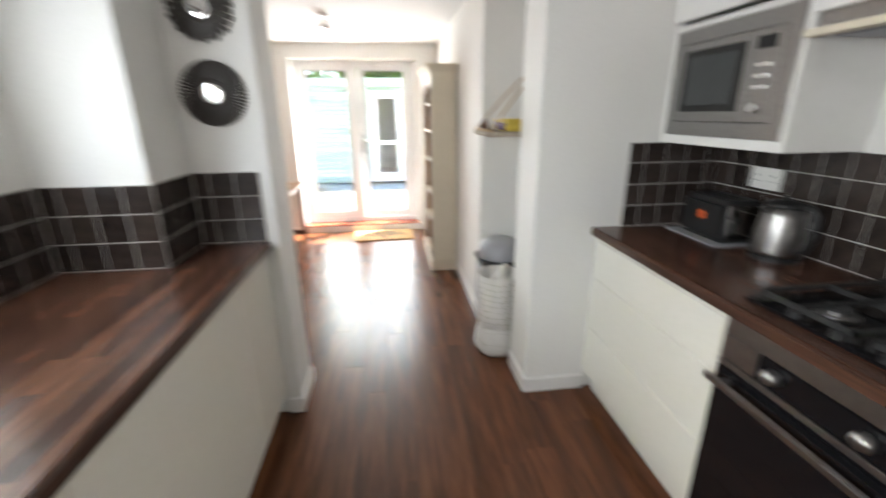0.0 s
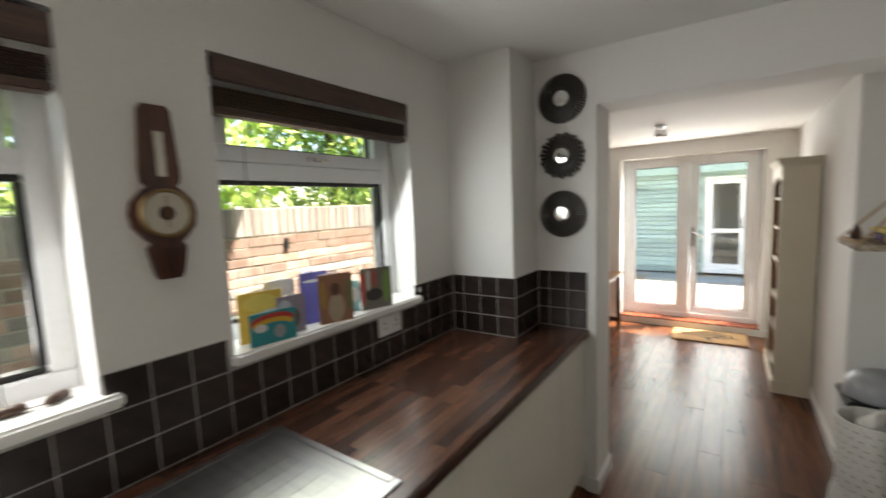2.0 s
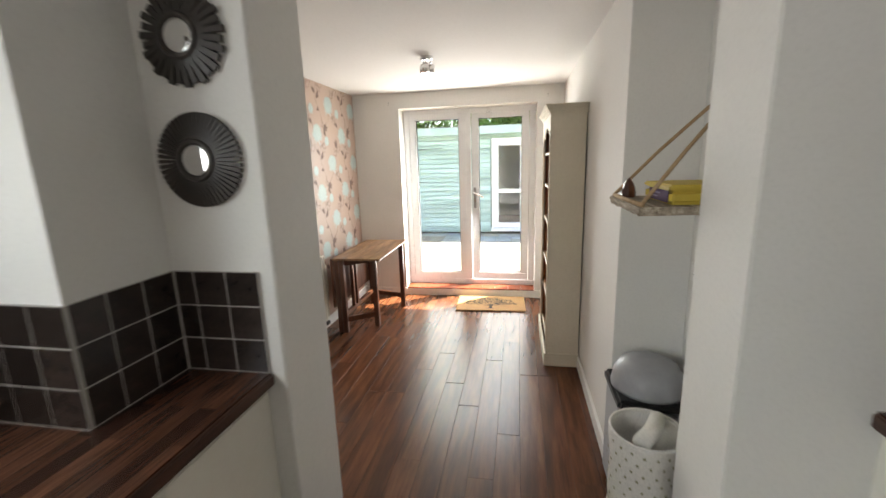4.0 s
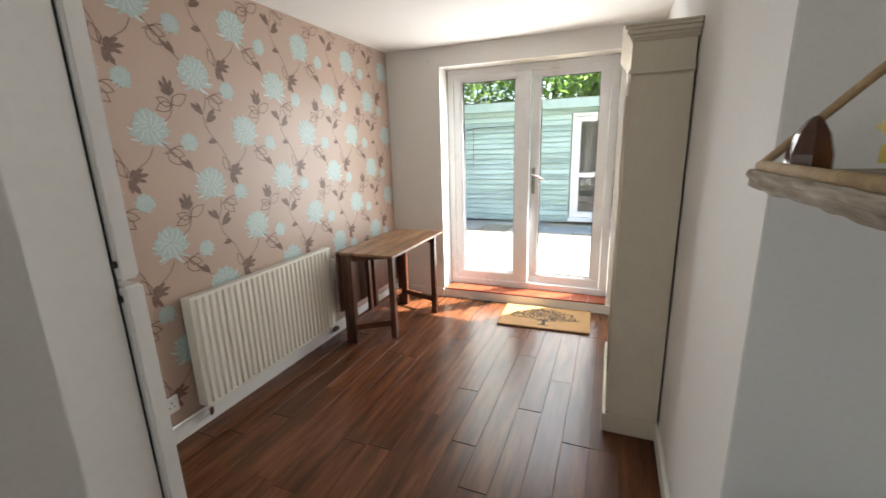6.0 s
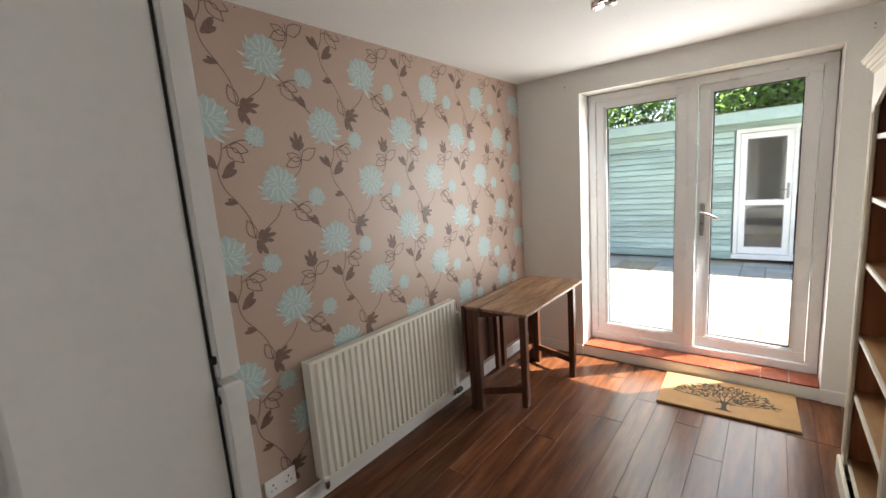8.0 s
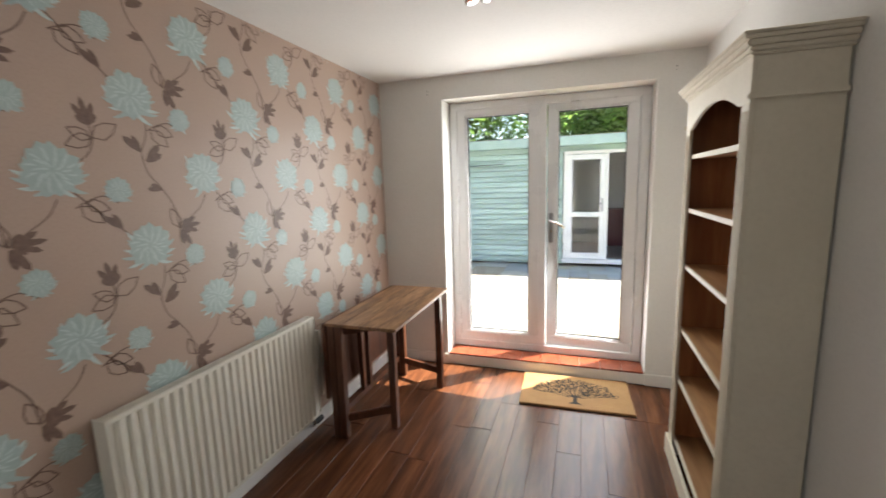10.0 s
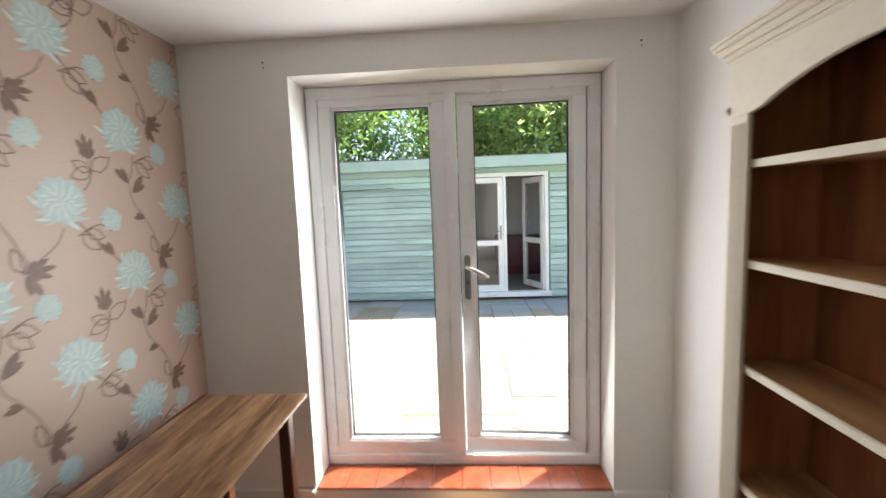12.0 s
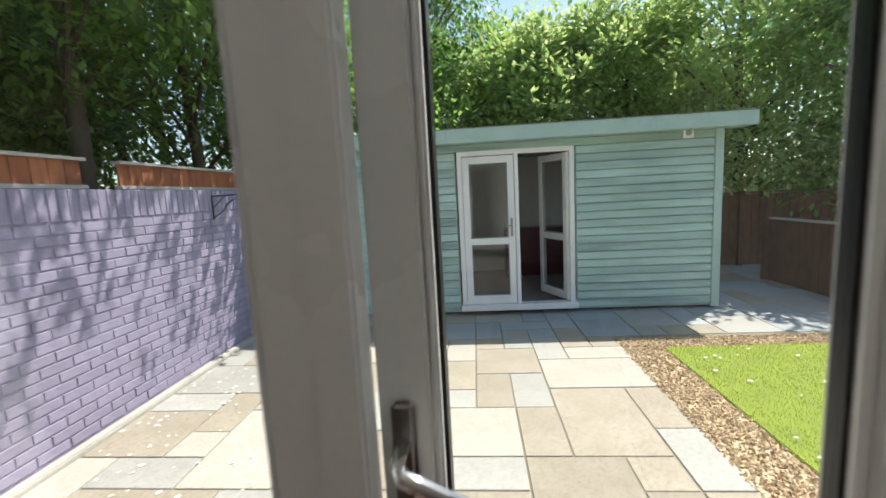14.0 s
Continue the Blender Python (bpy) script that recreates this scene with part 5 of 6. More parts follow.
for k, (o, z0, z1) in enumerate(((0.006, -0.06, -0.05), (0.012, -0.05, -0.036), (0.022, -0.036, -0.02), (0.032, -0.02, -0.008), (0.038, -0.008, 0.0))):
    part("cornice", bx((BX0 - o, BX1 + 0.008, BY0 - o, BY1 + o, BZ + z0, BZ + z1), bevel=0.003), CREAMP, bc)
for a, b in ((BY0 - 0.008, BY0), (BY1, BY1 + 0.008)):
    part("neck_mould", bx((BX0 - 0.008, BX1 + 0.004, a, b, BZ - 0.182, BZ - 0.162), bevel=0.004), CREAMP, bc)
part("plinth", bx((BX0 - 0.014, BX0, BY0 - 0.014, BY1 + 0.014, 0, 0.1), (BX0, BX1, BY0 - 0.014, BY0, 0, 0.1), (BX0, BX1, BY1, BY1 + 0.014, 0, 0.1), bevel=0.004), CREAMP, bc)

# ceiling spotlight
sp = thing("ceiling_spotlight", "brushed chrome ceiling light with three spots", "ceiling light", (-0.53, 3.8, CR))
part("ceiling_plate", lathe([(0.045, CR), (0.045, CR - 0.018), (0.03, CR - 0.024)], (-0.53, 3.8, 0), "z", 24), CHROME, sp)
for k, (dx, dy) in enumerate(((-0.035, 0.02), (0.035, 0.02), (0.0, -0.035))):
    arm = part("arm", rod([(-0.53 + dx * 0.5, 3.8 + dy * 0.5, CR - 0.02), (-0.53 + dx, 3.8 + dy, CR - 0.055)], 0.005), CHROME, sp)
    part("spot_head", turned(lathe([(0.012, 0.0), (0.024, -0.02), (0.026, -0.06), (0.022, -0.062)], (0, 0, 0), "z", 20), Matrix.Translation((-0.53 + dx, 3.8 + dy, CR - 0.045)) @ Matrix.Rotation(dx * 6, 4, "Y") @ Matrix.Rotation(-dy * 6, 4, "X")), CHROME, sp, smooth=True)
for x in (-1.25, 0.39):
    hk = thing("wall_hook", "tiny dark nail hole pair above the door", "nail", (x, Y3, 2.11))
    part("nail", bx((x - 0.003, x + 0.003, Y3 - 0.006, Y3, 2.105, 2.112), (x - 0.002, x + 0.003, Y3 - 0.006, Y3, 2.085, 2.09), bevel=0.001), BLACKP, hk)

# laundry bag, bin and hanging shelf in the niche
bag = thing("laundry_bag", "white pop-up laundry bag with olive spots, sagging", "laundry bag", (0.60, 2.2, 0))
CBX, CBY = 0.575, 2.215
prof = [(0.125, 0.005), (0.138, 0.04), (0.132, 0.12), (0.118, 0.175), (0.115, 0.19), (0.124, 0.205), (0.126, 0.30), (0.122, 0.40), (0.128, 0.50), (0.124, 0.515), (0.118, 0.50), (0.11, 0.30), (0.1, 0.02)]
bm = lathe(prof, (CBX, CBY, 0), "z", 40)
for v in bm.verts:
    a = math.atan2(v.co.y - CBY, v.co.x - CBX)
    k = 1 + 0.03 * math.sin(5 * a + 9 * v.co.z) + 0.02 * math.sin(11 * a + 23 * v.co.z)
    v.co.x, v.co.y = CBX + (v.co.x - CBX) * k, CBY + (v.co.y - CBY) * k
part("fabric", bm, CLOTHW, bag, "white cloth side", True)
part("top_hem", rod([(CBX + 0.126 * math.cos(a), CBY + 0.126 * math.sin(a), 0.512) for a in np.linspace(0, 2 * math.pi, 33)], 0.006), CLOTHW, bag, "wired rim", True)
part("lining", rod([(CBX - 0.05, CBY - 0.1, 0.52), (CBX, CBY - 0.05, 0.535), (CBX + 0.05, CBY + 0.05, 0.525)], 0.03, 10), CLOTHW, bag, "crumpled pale lining", True)
bm = bmesh.new()
for r in range(13):
    z = 0.05 + r * 0.036
    rr = [p for p in prof if p[1] >= z][0][0] + 0.004
    for k in range(20):
        a = 2 * math.pi * (k + 0.5 * (r % 2)) / 20
        kk = 1 + 0.03 * math.sin(5 * a + 9 * z) + 0.02 * math.sin(11 * a + 23 * z)
        c = Vector((CBX + rr * kk * math.cos(a), CBY + rr * kk * math.sin(a), z))
        t1, t2 = Vector((-math.sin(a), math.cos(a), 0)), Vector((0, 0, 1))
        bm.faces.new([bm.verts.new(c + 0.0055 * (math.cos(q) * t1 + math.sin(q) * t2)) for q in np.linspace(0, 2 * math.pi, 8)[:-1]])
tagged(part("printed_spots", bm, SPOT, bag), kind="stuff")
bn = thing("swing_bin", "grey plastic swing-top bin behind the laundry bag", "bin", (0.66, 2.53, 0))
def rbox(x0, x1, y0, y1, z0, z1, b):
    return bx((x0, x1, y0, y1, z0, z1), bevel=b, seg=4)
part("bin_body", rbox(0.52, 0.80, 2.39, 2.665, 0.0, 0.49, 0.03), GREYP, bn, smooth=False)
part("bin_band", rbox(0.512, 0.808, 2.38, 2.672, 0.47, 0.515, 0.012), BLACKP, bn, "black rim band")
part("bin_lid", lathe([(0.146, 0.514), (0.147, 0.53), (0.138, 0.58), (0.115, 0.62), (0.07, 0.642), (0.001, 0.648)], (0.66, 2.525, 0), "z", 32), GREYP, bn, "domed grey lid", True)


def rough_plank(x0, x1, y0, y1, z0, z1):
    """A weathered board with a gnawed front edge."""
    bm = bx((x0, x1, y0, y1, z0, z1))
    bmesh.ops.subdivide_edges(bm, edges=bm.edges[:], cuts=14, use_grid_fill=True)
    for v in bm.verts:
        k = math.sin(v.co.y * 71) * math.sin(v.co.z * 190 + v.co.y * 33) + 0.6 * math.sin(v.co.y * 173 + v.co.z * 410)
        if v.co.x < x0 + 0.001:
            v.co.x += 0.0022 * k
        if abs(v.co.z - z0) < 1e-5 or abs(v.co.z - z1) < 1e-5:
            v.co.z += (0.0012 * math.sin(v.co.y * 90 + v.co.x * 17) + 0.0008 * math.sin(v.co.y * 210)) * (1 if v.co.z < (z0 + z1) / 2 else 0.4)
    return bm


shf = thing("hanging_shelf", "rough driftwood plank shelf hung on jute rope", "shelf", (0.68, 2.22, 1.31))
part("plank", rough_plank(0.456, 0.838, 2.064, 2.46, 1.315, 1.34), DRIFT, shf)
part("rope_edge", rod([(0.466, 2.07, 1.346), (0.465, 2.23, 1.345), (0.466, 2.445, 1.346)], 0.0075, 8), ROPE, shf, "rope laid along the front", True)
for y in (2.44, 2.075):
    part("rope", rod([(0.466, y, 1.348), (0.59, y * 0.7 + 2.23 * 0.3, 1.50), (0.842, 2.23, 1.78)], 0.006, 8), ROPE, shf, "jute rope", True)
part("peg", lathe([(0.012, NX), (0.012, NX - 0.03), (0.016, NX - 0.04)], (0, 2.23, 1.78), "x", 14), DRIFT, shf)
tin = thing("sweet_tin", "yellow and purple oblong sweet tin on the shelf", "tin", (0.68, 2.2, 1.35))
part("tin_body", bx((0.550, 0.745, 2.10, 2.36, 1.341, 1.385), bevel=0.012, seg=3), YELLOW, tin)
part("tin_lid", bx((0.547, 0.748, 2.097, 2.363, 1.385, 1.401), bevel=0.005, seg=2), YELLOW, tin)
part("purple_label", bx((0.5485, 0.550, 2.115, 2.30, 1.347, 1.3835), bevel=0.0005, seg=1), PURPLET, tin, "purple label panel")
part("label_bars", bx((0.5478, 0.5485, 2.19, 2.29, 1.369, 1.375), (0.5478, 0.5485, 2.21, 2.285, 1.358, 1.363)), plain("lilac_ink", (0.25, 0.19, 0.30), 0.6), tin)
bell = thing("wooden_ornament", "small brown wooden bell-shaped ornament", "ornament", (0.508, 2.41, 1.34))
part("bell_body", lathe([(0.027, 1.34), (0.026, 1.362), (0.019, 1.388), (0.009, 1.405), (0.003, 1.41)], (0.508, 2.41, 0), "z", 7), BAROW, bell, smooth=False)

# ---- garden ----
GZ = -0.2
structure("ground", bx((-400, 400, -300, 500, -0.6, GZ - 0.06)), EARTH, "earth beyond the garden")
yard = structure("pavement", bx((-3.1, 6.0, Y4 + 0.02, 15.0, GZ - 0.05, GZ - 0.008), (-3.1, K - 0.28, -3.0, Y4 + 0.02, GZ - 0.05, GZ - 0.008)), SANDJ, "mixed sandstone patio slabs in buff and grey, bluer to suggest shade by the summerhouse")

LAWN = (1.545, 6.0, 5.3, 9.09)
GRAV = (1.14, 6.0, 5.3, 9.40)
gravel = tagged(new("gravel_border"), "golden gravel border round the lawn", "gravel", kind="stuff")
v, f = [], []
rng = random.Random(11)
ico = [(0, 0, 1), (0.9, 0, 0.1), (-0.3, 0.85, 0.1), (-0.5, -0.75, 0.1), (0, 0, -0.6)]
icof = [(0, 1, 2), (0, 2, 3), (0, 3, 1), (4, 2, 1), (4, 3, 2), (4, 1, 3)]
count = 0
while count < 9000:
    if rng.random() < 0.62:
        x, y = rng.uniform(GRAV[0], LAWN[0]), rng.uniform(5.6, GRAV[3])
    else:
        x, y = rng.uniform(LAWN[0], 4.2), rng.uniform(LAWN[3], GRAV[3])
    s, a = rng.uniform(0.007, 0.017), rng.uniform(0, 6.28)
    n0 = len(v)
    for px, py, pz in ico:
        px, py = px * s * 1.4, py * s
        v.append((x + px * math.cos(a) - py * math.sin(a), y + px * math.sin(a) + py * math.cos(a), GZ - 0.004 + rng.uniform(0, 0.01) + pz * s * 0.7))
    f += [tuple(n0 + i for i in q) for q in icof]
    count += 1
me = bpy.data.meshes.new("pebbles")
me.from_pydata(v, [], f)
m, t, p = nodes_of("mixed_golden_pebble")
geo = t.nodes.new("ShaderNodeNewGeometry")
t.links.new(mix(t, geo.outputs["Random Per Island"], (0.26, 0.16, 0.09), (0.72, 0.58, 0.38)), p.inputs["Base Color"])
p.inputs["Roughness"].default_value = 0.8
me.materials.append(m)
pb = new("pebbles", me)
pb.parent = gravel
tagged(pb, kind="stuff")
part("gravel_bed", bx((GRAV[0], GRAV[1], GRAV[2], GRAV[3], GZ - 0.02, GZ - 0.006)), PEBBLE, gravel)
lawn = tagged(new("lawn"), "bright green artificial grass", "lawn", kind="stuff")
part("turf", bx((LAWN[0], LAWN[1], LAWN[2], LAWN[3], GZ - 0.02, GZ + 0.012), bevel=0.006), TURF, lawn)
v, f = [], []
for i in range(26000):
    x, y = rng.uniform(LAWN[0], 3.4), rng.uniform(6.4, LAWN[3])
    a, h = rng.uniform(0, 6.28), rng.uniform(0.012, 0.026)
    n0 = len(v)
    dx, dy = math.cos(a) * 0.0022, math.sin(a) * 0.0022
    lx, ly = rng.uniform(-0.01, 0.01), rng.uniform(-0.01, 0.01)
    v += [(x - dx, y - dy, GZ + 0.01), (x + dx, y + dy, GZ + 0.01), (x + lx, y + ly, GZ + 0.012 + h)]
    f.append((n0, n0 + 1, n0 + 2))
me = bpy.data.meshes.new("blades")
me.from_pydata(v, [], f)
me.materials.append(leaf_mat("turf_blade", (0.20, 0.26, 0.025), (0.32, 0.38, 0.05)))
bl = new("blades", me)
bl.parent = lawn
tagged(bl, kind="stuff")

# small pale flecks scattered on the paving and the turf
petals = tagged(new("fallen_petals"), "scattered pale flecks on paving and turf", "petals", kind="stuff")
v, f = [], []
for i in range(345):
    if i < 300:
        x, y, z = rng.uniform(-3.0, -0.9), rng.uniform(6.0, 9.0), GZ + 0.004
    else:
        x, y, z = rng.uniform(1.6, 3.2), rng.uniform(6.6, 9.0), GZ + 0.034
    s, a = rng.uniform(0.006, 0.02), rng.uniform(0, 6.28)
    n0 = len(v)
    v += [(x + s * math.cos(a + k * 1.2566) * (1.5 if k % 2 else 0.9), y + s * math.sin(a + k * 1.2566), z + 0.002 * (k % 3)) for k in range(5)]
    f.append(tuple(range(n0, n0 + 5)))
me = bpy.data.meshes.new("petal_scatter")
me.from_pydata(v, [], f)
me.materials.append(plain("pale_fleck", (0.75, 0.73, 0.66), 0.7))
pt = new("petal_scatter", me)
pt.parent = petals
tagged(pt, kind="stuff")

# summerhouse
SY, SXA, SXB, STOP = 10.45, -3.2, 2.79, 2.06
shed = thing("summerhouse", "sage green weatherboarded summerhouse with white doors", "shed", (-0.2, 12, GZ))
DA, DB, DTOP, DBOT = -0.49, 1.0, 1.965, -0.11
part("wall", bx((SXA, DA - 0.02, SY + 0.03, SY + 0.08, GZ + 0.03, STOP), (DB + 0.02, SXB, SY + 0.03, SY + 0.08, GZ + 0.03, STOP), (DA - 0.02, DB + 0.02, SY + 0.03, SY + 0.08, DTOP + 0.01, STOP)), SHEDT, shed, "boarded front wall")
part("wall", bx((SXA, SXA + 0.05, SY + 0.08, 13.2, GZ + 0.03, STOP)), SHEDT, shed)
# opening out of view, added to brighten the inside
part("wall", bx((SXB - 0.05, SXB, SY + 0.08, 11.0, GZ + 0.03, STOP), (SXB - 0.05, SXB, 12.8, 13.2, GZ + 0.03, STOP), (SXB - 0.05, SXB, 11.0, 12.8, GZ + 0.03, 0.7), (SXB - 0.05, SXB, 11.0, 12.8, 1.85, STOP)), SHEDT, shed, "side wall with an unseen opening added to let light in")
part("wall", bx((SXA, SXB, 13.2, 13.25, GZ + 0.03, STOP)), SHEDT, shed)
part("inner_lining", bx((SXA + 0.06, SXB - 0.06, 13.1, 13.19, GZ + 0.1, STOP - 0.02), (SXA + 0.06, SXA + 0.07, SY + 0.1, 13.1, GZ + 0.1, STOP - 0.02), (SXB - 0.07, SXB - 0.06, SY + 0.1, 11.0, GZ + 0.1, STOP - 0.02), (SXB - 0.07, SXB - 0.06, 12.8, 13.1, GZ + 0.1, STOP - 0.02)), VOIDM, shed, "white inner lining")
part("inner_floor", bx((SXA + 0.06, SXB - 0.06, SY + 0.1, 13.1, GZ + 0.03, DBOT)), surface("grey_lino", (0.30, 0.27, 0.25), (0.40, 0.37, 0.34), 0.5, big=6, fine=40), shed)
roof_p = part("roof", bx((SXA - 0.16, SXB + 0.30, SY - 0.18, 13.4, STOP + 0.02, STOP + 0.10)), FELT, shed, "grey felt flat roof")
part("fascia", bx((SXA - 0.17, -0.6, SY - 0.20, SY - 0.18, STOP + 0.0, STOP + 0.165), bevel=0.003), SHEDT, roof_p)
part("fascia", bx((-0.597, SXB + 0.30, SY - 0.20, SY - 0.18, STOP + 0.0, STOP + 0.17), bevel=0.003), SHEDT, roof_p)
part("felt_lip", bx((SXA - 0.17, SXB + 0.3, SY - 0.205, SY - 0.16, STOP + 0.168, STOP + 0.178)), FELT, roof_p)
part("soffit", bx((SXA, SXB + 0.28, SY - 0.18, SY + 0.08, STOP, STOP + 0.015)), SHEDT, shed)
nb = 21
bh = (STOP - GZ - 0.06) / nb
tiltb = Matrix.Rotation(radians(-12), 4, "X")
for i in range(nb):
    z = GZ + 0.06 + bh * (i + 0.5)
    spans = [(SXA, DA - 0.03), (DB + 0.03, SXB - 0.08)] if z < DTOP + 0.04 else [(SXA, SXB - 0.08)]
    for a, b in spans:
        piece("weatherboard", (b - a, 0.02, bh - 0.012), ((a + b) / 2, SY + 0.008, z), SHEDG, shed, tiltb, 0.002)
part("corner_post", bx((SXB - 0.08, SXB + 0.02, SY - 0.02, SY + 0.06, GZ + 0.02, STOP), bevel=0.004), SHEDT, shed)
part("door_frame", bx((DA, DA + 0.06, SY - 0.02, SY + 0.06, DBOT, DTOP), (DB - 0.06, DB, SY - 0.02, SY + 0.06, DBOT, DTOP), (DA + 0.06, DB - 0.06, SY - 0.02, SY + 0.06, DTOP - 0.06, DTOP), (DA - 0.02, DB + 0.03, SY - 0.07, SY + 0.08, DBOT - 0.03, DBOT + 0.05), bevel=0.004), UPVC, shed, "white plastic door frame")


def shed_leaf(m):
    w, h = 0.665, DTOP - DBOT - 0.125
    lf = part("shed_door", turned(bx((0, 0.085, -0.03, 0.03, 0, h), (w - 0.085, w, -0.03, 0.03, 0, h), (0.085, w - 0.085, -0.03, 0.03, 0, 0.11), (0.085, w - 0.085, -0.03, 0.03, h - 0.09, h), (0.085, w - 0.085, -0.03, 0.03, 0.80, 0.885), bevel=0.004), m), UPVC, shed, "white half-glazed door leaf")
    for z0, z1 in ((0.11, 0.80), (0.885, h - 0.09)):
        g = part("pane", turned(bx((0.085, w - 0.085, -0.004, 0.004, z0, z1)), m), GLASS, lf)
        g.visible_shadow = False
        part("pane_gasket", turned(bx((0.085, 0.095, -0.022, 0.022, z0, z1), (w - 0.095, w - 0.085, -0.022, 0.022, z0, z1), (0.095, w - 0.095, -0.022, 0.022, z0, z0 + 0.01), (0.095, w - 0.095, -0.022, 0.022, z1 - 0.01, z1)), m), GREYP, lf)
    part("door_handle", turned(bx((w - 0.06, w - 0.03, -0.045, -0.03, 0.9, 1.14), (w - 0.15, w - 0.035, -0.07, -0.055, 1.03, 1.05), (w - 0.055, w - 0.035, -0.07, -0.04, 1.03, 1.05), bevel=0.004), m), GREYP, lf, "grey lever handle")


shed_leaf(Matrix.Translation((DA + 0.065, SY + 0.02, DBOT + 0.055)))
shed_leaf(Matrix.Translation((DB - 0.065, SY + 0.05, DBOT + 0.055)) @ Matrix.Rotation(radians(113), 4, "Z"))
part("mullion", bx((DA + 0.735, DA + 0.785, SY - 0.02, SY + 0.05, DBOT + 0.05, DTOP - 0.06), bevel=0.003), UPVC, shed)
chest = thing("chest_of_drawers", "dark red low chest inside the summerhouse", "chest", (0.75, 12.7, DBOT))
part("chest_body", bx((0.25, 1.6, 12.5, 12.95, DBOT, 0.75), bevel=0.006), REDCH, chest)
for k in range(3):
    part("drawer", bx((0.27, 1.58, 12.485, 12.5, DBOT + 0.05 + 0.26 * k, DBOT + 0.28 + 0.26 * k), bevel=0.004), REDCH, chest)
vent = thing("wall_vent", "square white vent cover high on the boards", "vent", (2.38, SY, 2.03))
part("vent_plate", bx((2.315, 2.445, SY - 0.03, SY - 0.005, 1.965, 2.09), bevel=0.006), UPVC, vent)
part("vent_louvre", lathe([(0.036, SY - 0.03), (0.036, SY - 0.042), (0.03, SY - 0.045)], (2.38, 0, 2.028), "y", 24), GREYP, vent)
wire = thing("hanging_wire", "thin dark cable looped on the boards", "cable", (-2.6, SY - 0.02, 1.6))
part("cable", rod([(-2.95, SY - 0.02, 1.62), (-2.5, SY - 0.03, 1.76), (-1.6, SY - 0.03, 1.78)], 0.006, 6), BLACKP, wire)
part("drop_cable", rod([(-2.5, SY - 0.03, 1.76), (-2.51, SY - 0.03, 0.95)], 0.005, 6), BLACKP, wire)
part("white_cord", rod([(-2.88, SY - 0.03, 0.78), (-2.84, SY - 0.035, 0.6), (-2.74, SY - 0.035, 0.53), (-2.62, SY - 0.03, 0.56)], 0.007, 6), GLOSS_W, wire, "white cord")

# garden wall: painted by the patio, bare beside the kitchen
GX, GTOP = -3.1, 1.62
course = 0.0765


def brick_wall(name, label, y0, y1, brick, coping, joint, near0, near1):
    w = thing(name, label, "wall", (GX - 0.1, (y0 + y1) / 2, GZ))
    part("core", bx((GX - 0.21, GX - 0.003, y0, y1, GZ - 0.05, GTOP - 0.005)), joint, w, "mortar core")
    rng = random.Random(name)
    v, f = [], []
    n = int((GTOP - 0.235 - GZ) / course)
    zb = GTOP - 0.235 - n * course
    made = 0
    for r in range(n):
        z = zb + course * (r + 0.5)
        y = y0 + (0.11 if r % 2 else 0.0)
        while y < y1:
            b = min(y + 0.215, y1 - 0.002)
            if b - y > 0.05:
                off = rng.uniform(-0.003, 0.003)
                if near0 < y < near1 and made < 290 and abs(b - y - 0.215) < 1e-6:
                    piece("brick", (0.06, 0.215 - 0.002, 0.065), (GX - 0.027 + off, (y + b) / 2, z), brick if rng.random() < 0.8 else coping, w, Matrix.Rotation(rng.uniform(-0.012, 0.012), 4, "X"), 0.0035)
                    made += 1
                else:
                    n0 = len(v)
                    v += [(x, q, h) for x in (GX - 0.04, GX + 0.003 + off) for q in (y, b) for h in (z - 0.0325, z + 0.0325)]
                    f += [tuple(n0 + i for i in q) for q in ((0, 1, 3, 2), (4, 6, 7, 5), (0, 4, 5, 1), (2, 3, 7, 6), (0, 2, 6, 4), (1, 5, 7, 3))]
            y += 0.225
    me = bpy.data.meshes.new("bricks")
    me.from_pydata(v, [], f)
    me.materials.append(brick)
    ob = new("bricks", me)
    ob.parent = w
    ob.matrix_parent_inverse = w.matrix_basis.inverted()
    tagged(ob, kind="stuff")
    y = y0 + 0.005
    while y < y1 - 0.06:
        piece("coping_brick", (0.23, 0.066, 0.222), (GX - 0.109 + rng.uniform(-0.003, 0.003), y + 0.033, GTOP - 0.115), coping, w, Matrix.Rotation(rng.uniform(-0.02, 0.02), 4, "X"), 0.006)
        y += 0.0765
    return w


brick_wall("garden_wall", "lavender painted brick garden wall with soldier coping", 5.6, SY, PURPB, PURPB, PURPJ, 6.8, 10.4)
brick_wall("side_wall", "weathered red and grey brick boundary wall", -3.0, 5.6, BRICKR, BRICKG, MORTAR, -1.0, 2.6)
structure("plinth_strip", bx((GX - 0.02, GX + 0.07, 5.6, SY, GZ - 0.02, GZ + 0.035), bevel=0.01), CONCR, "concrete footing strip along the wall")
br = thing("wall_bracket", "black scrolled iron hanging-basket bracket", "bracket", (GX, 9.3, 1.45))
part("bracket_arm", rod([(GX + 0.01, 9.25, 1.55), (GX + 0.32, 9.35, 1.56)], 0.008), CASTI, br)
part("bracket_stay", rod([(GX + 0.012, 9.25, 1.56), (GX + 0.012, 9.25, 1.30)], 0.008), CASTI, br)
part("bracket_scroll", rod([(GX + 0.012, 9.25, 1.32), (GX + 0.1, 9.28, 1.38), (GX + 0.16, 9.3, 1.47), (GX + 0.24, 9.33, 1.52), (GX + 0.3, 9.345, 1.50), (GX + 0.28, 9.34, 1.47)], 0.006), CASTI, br)
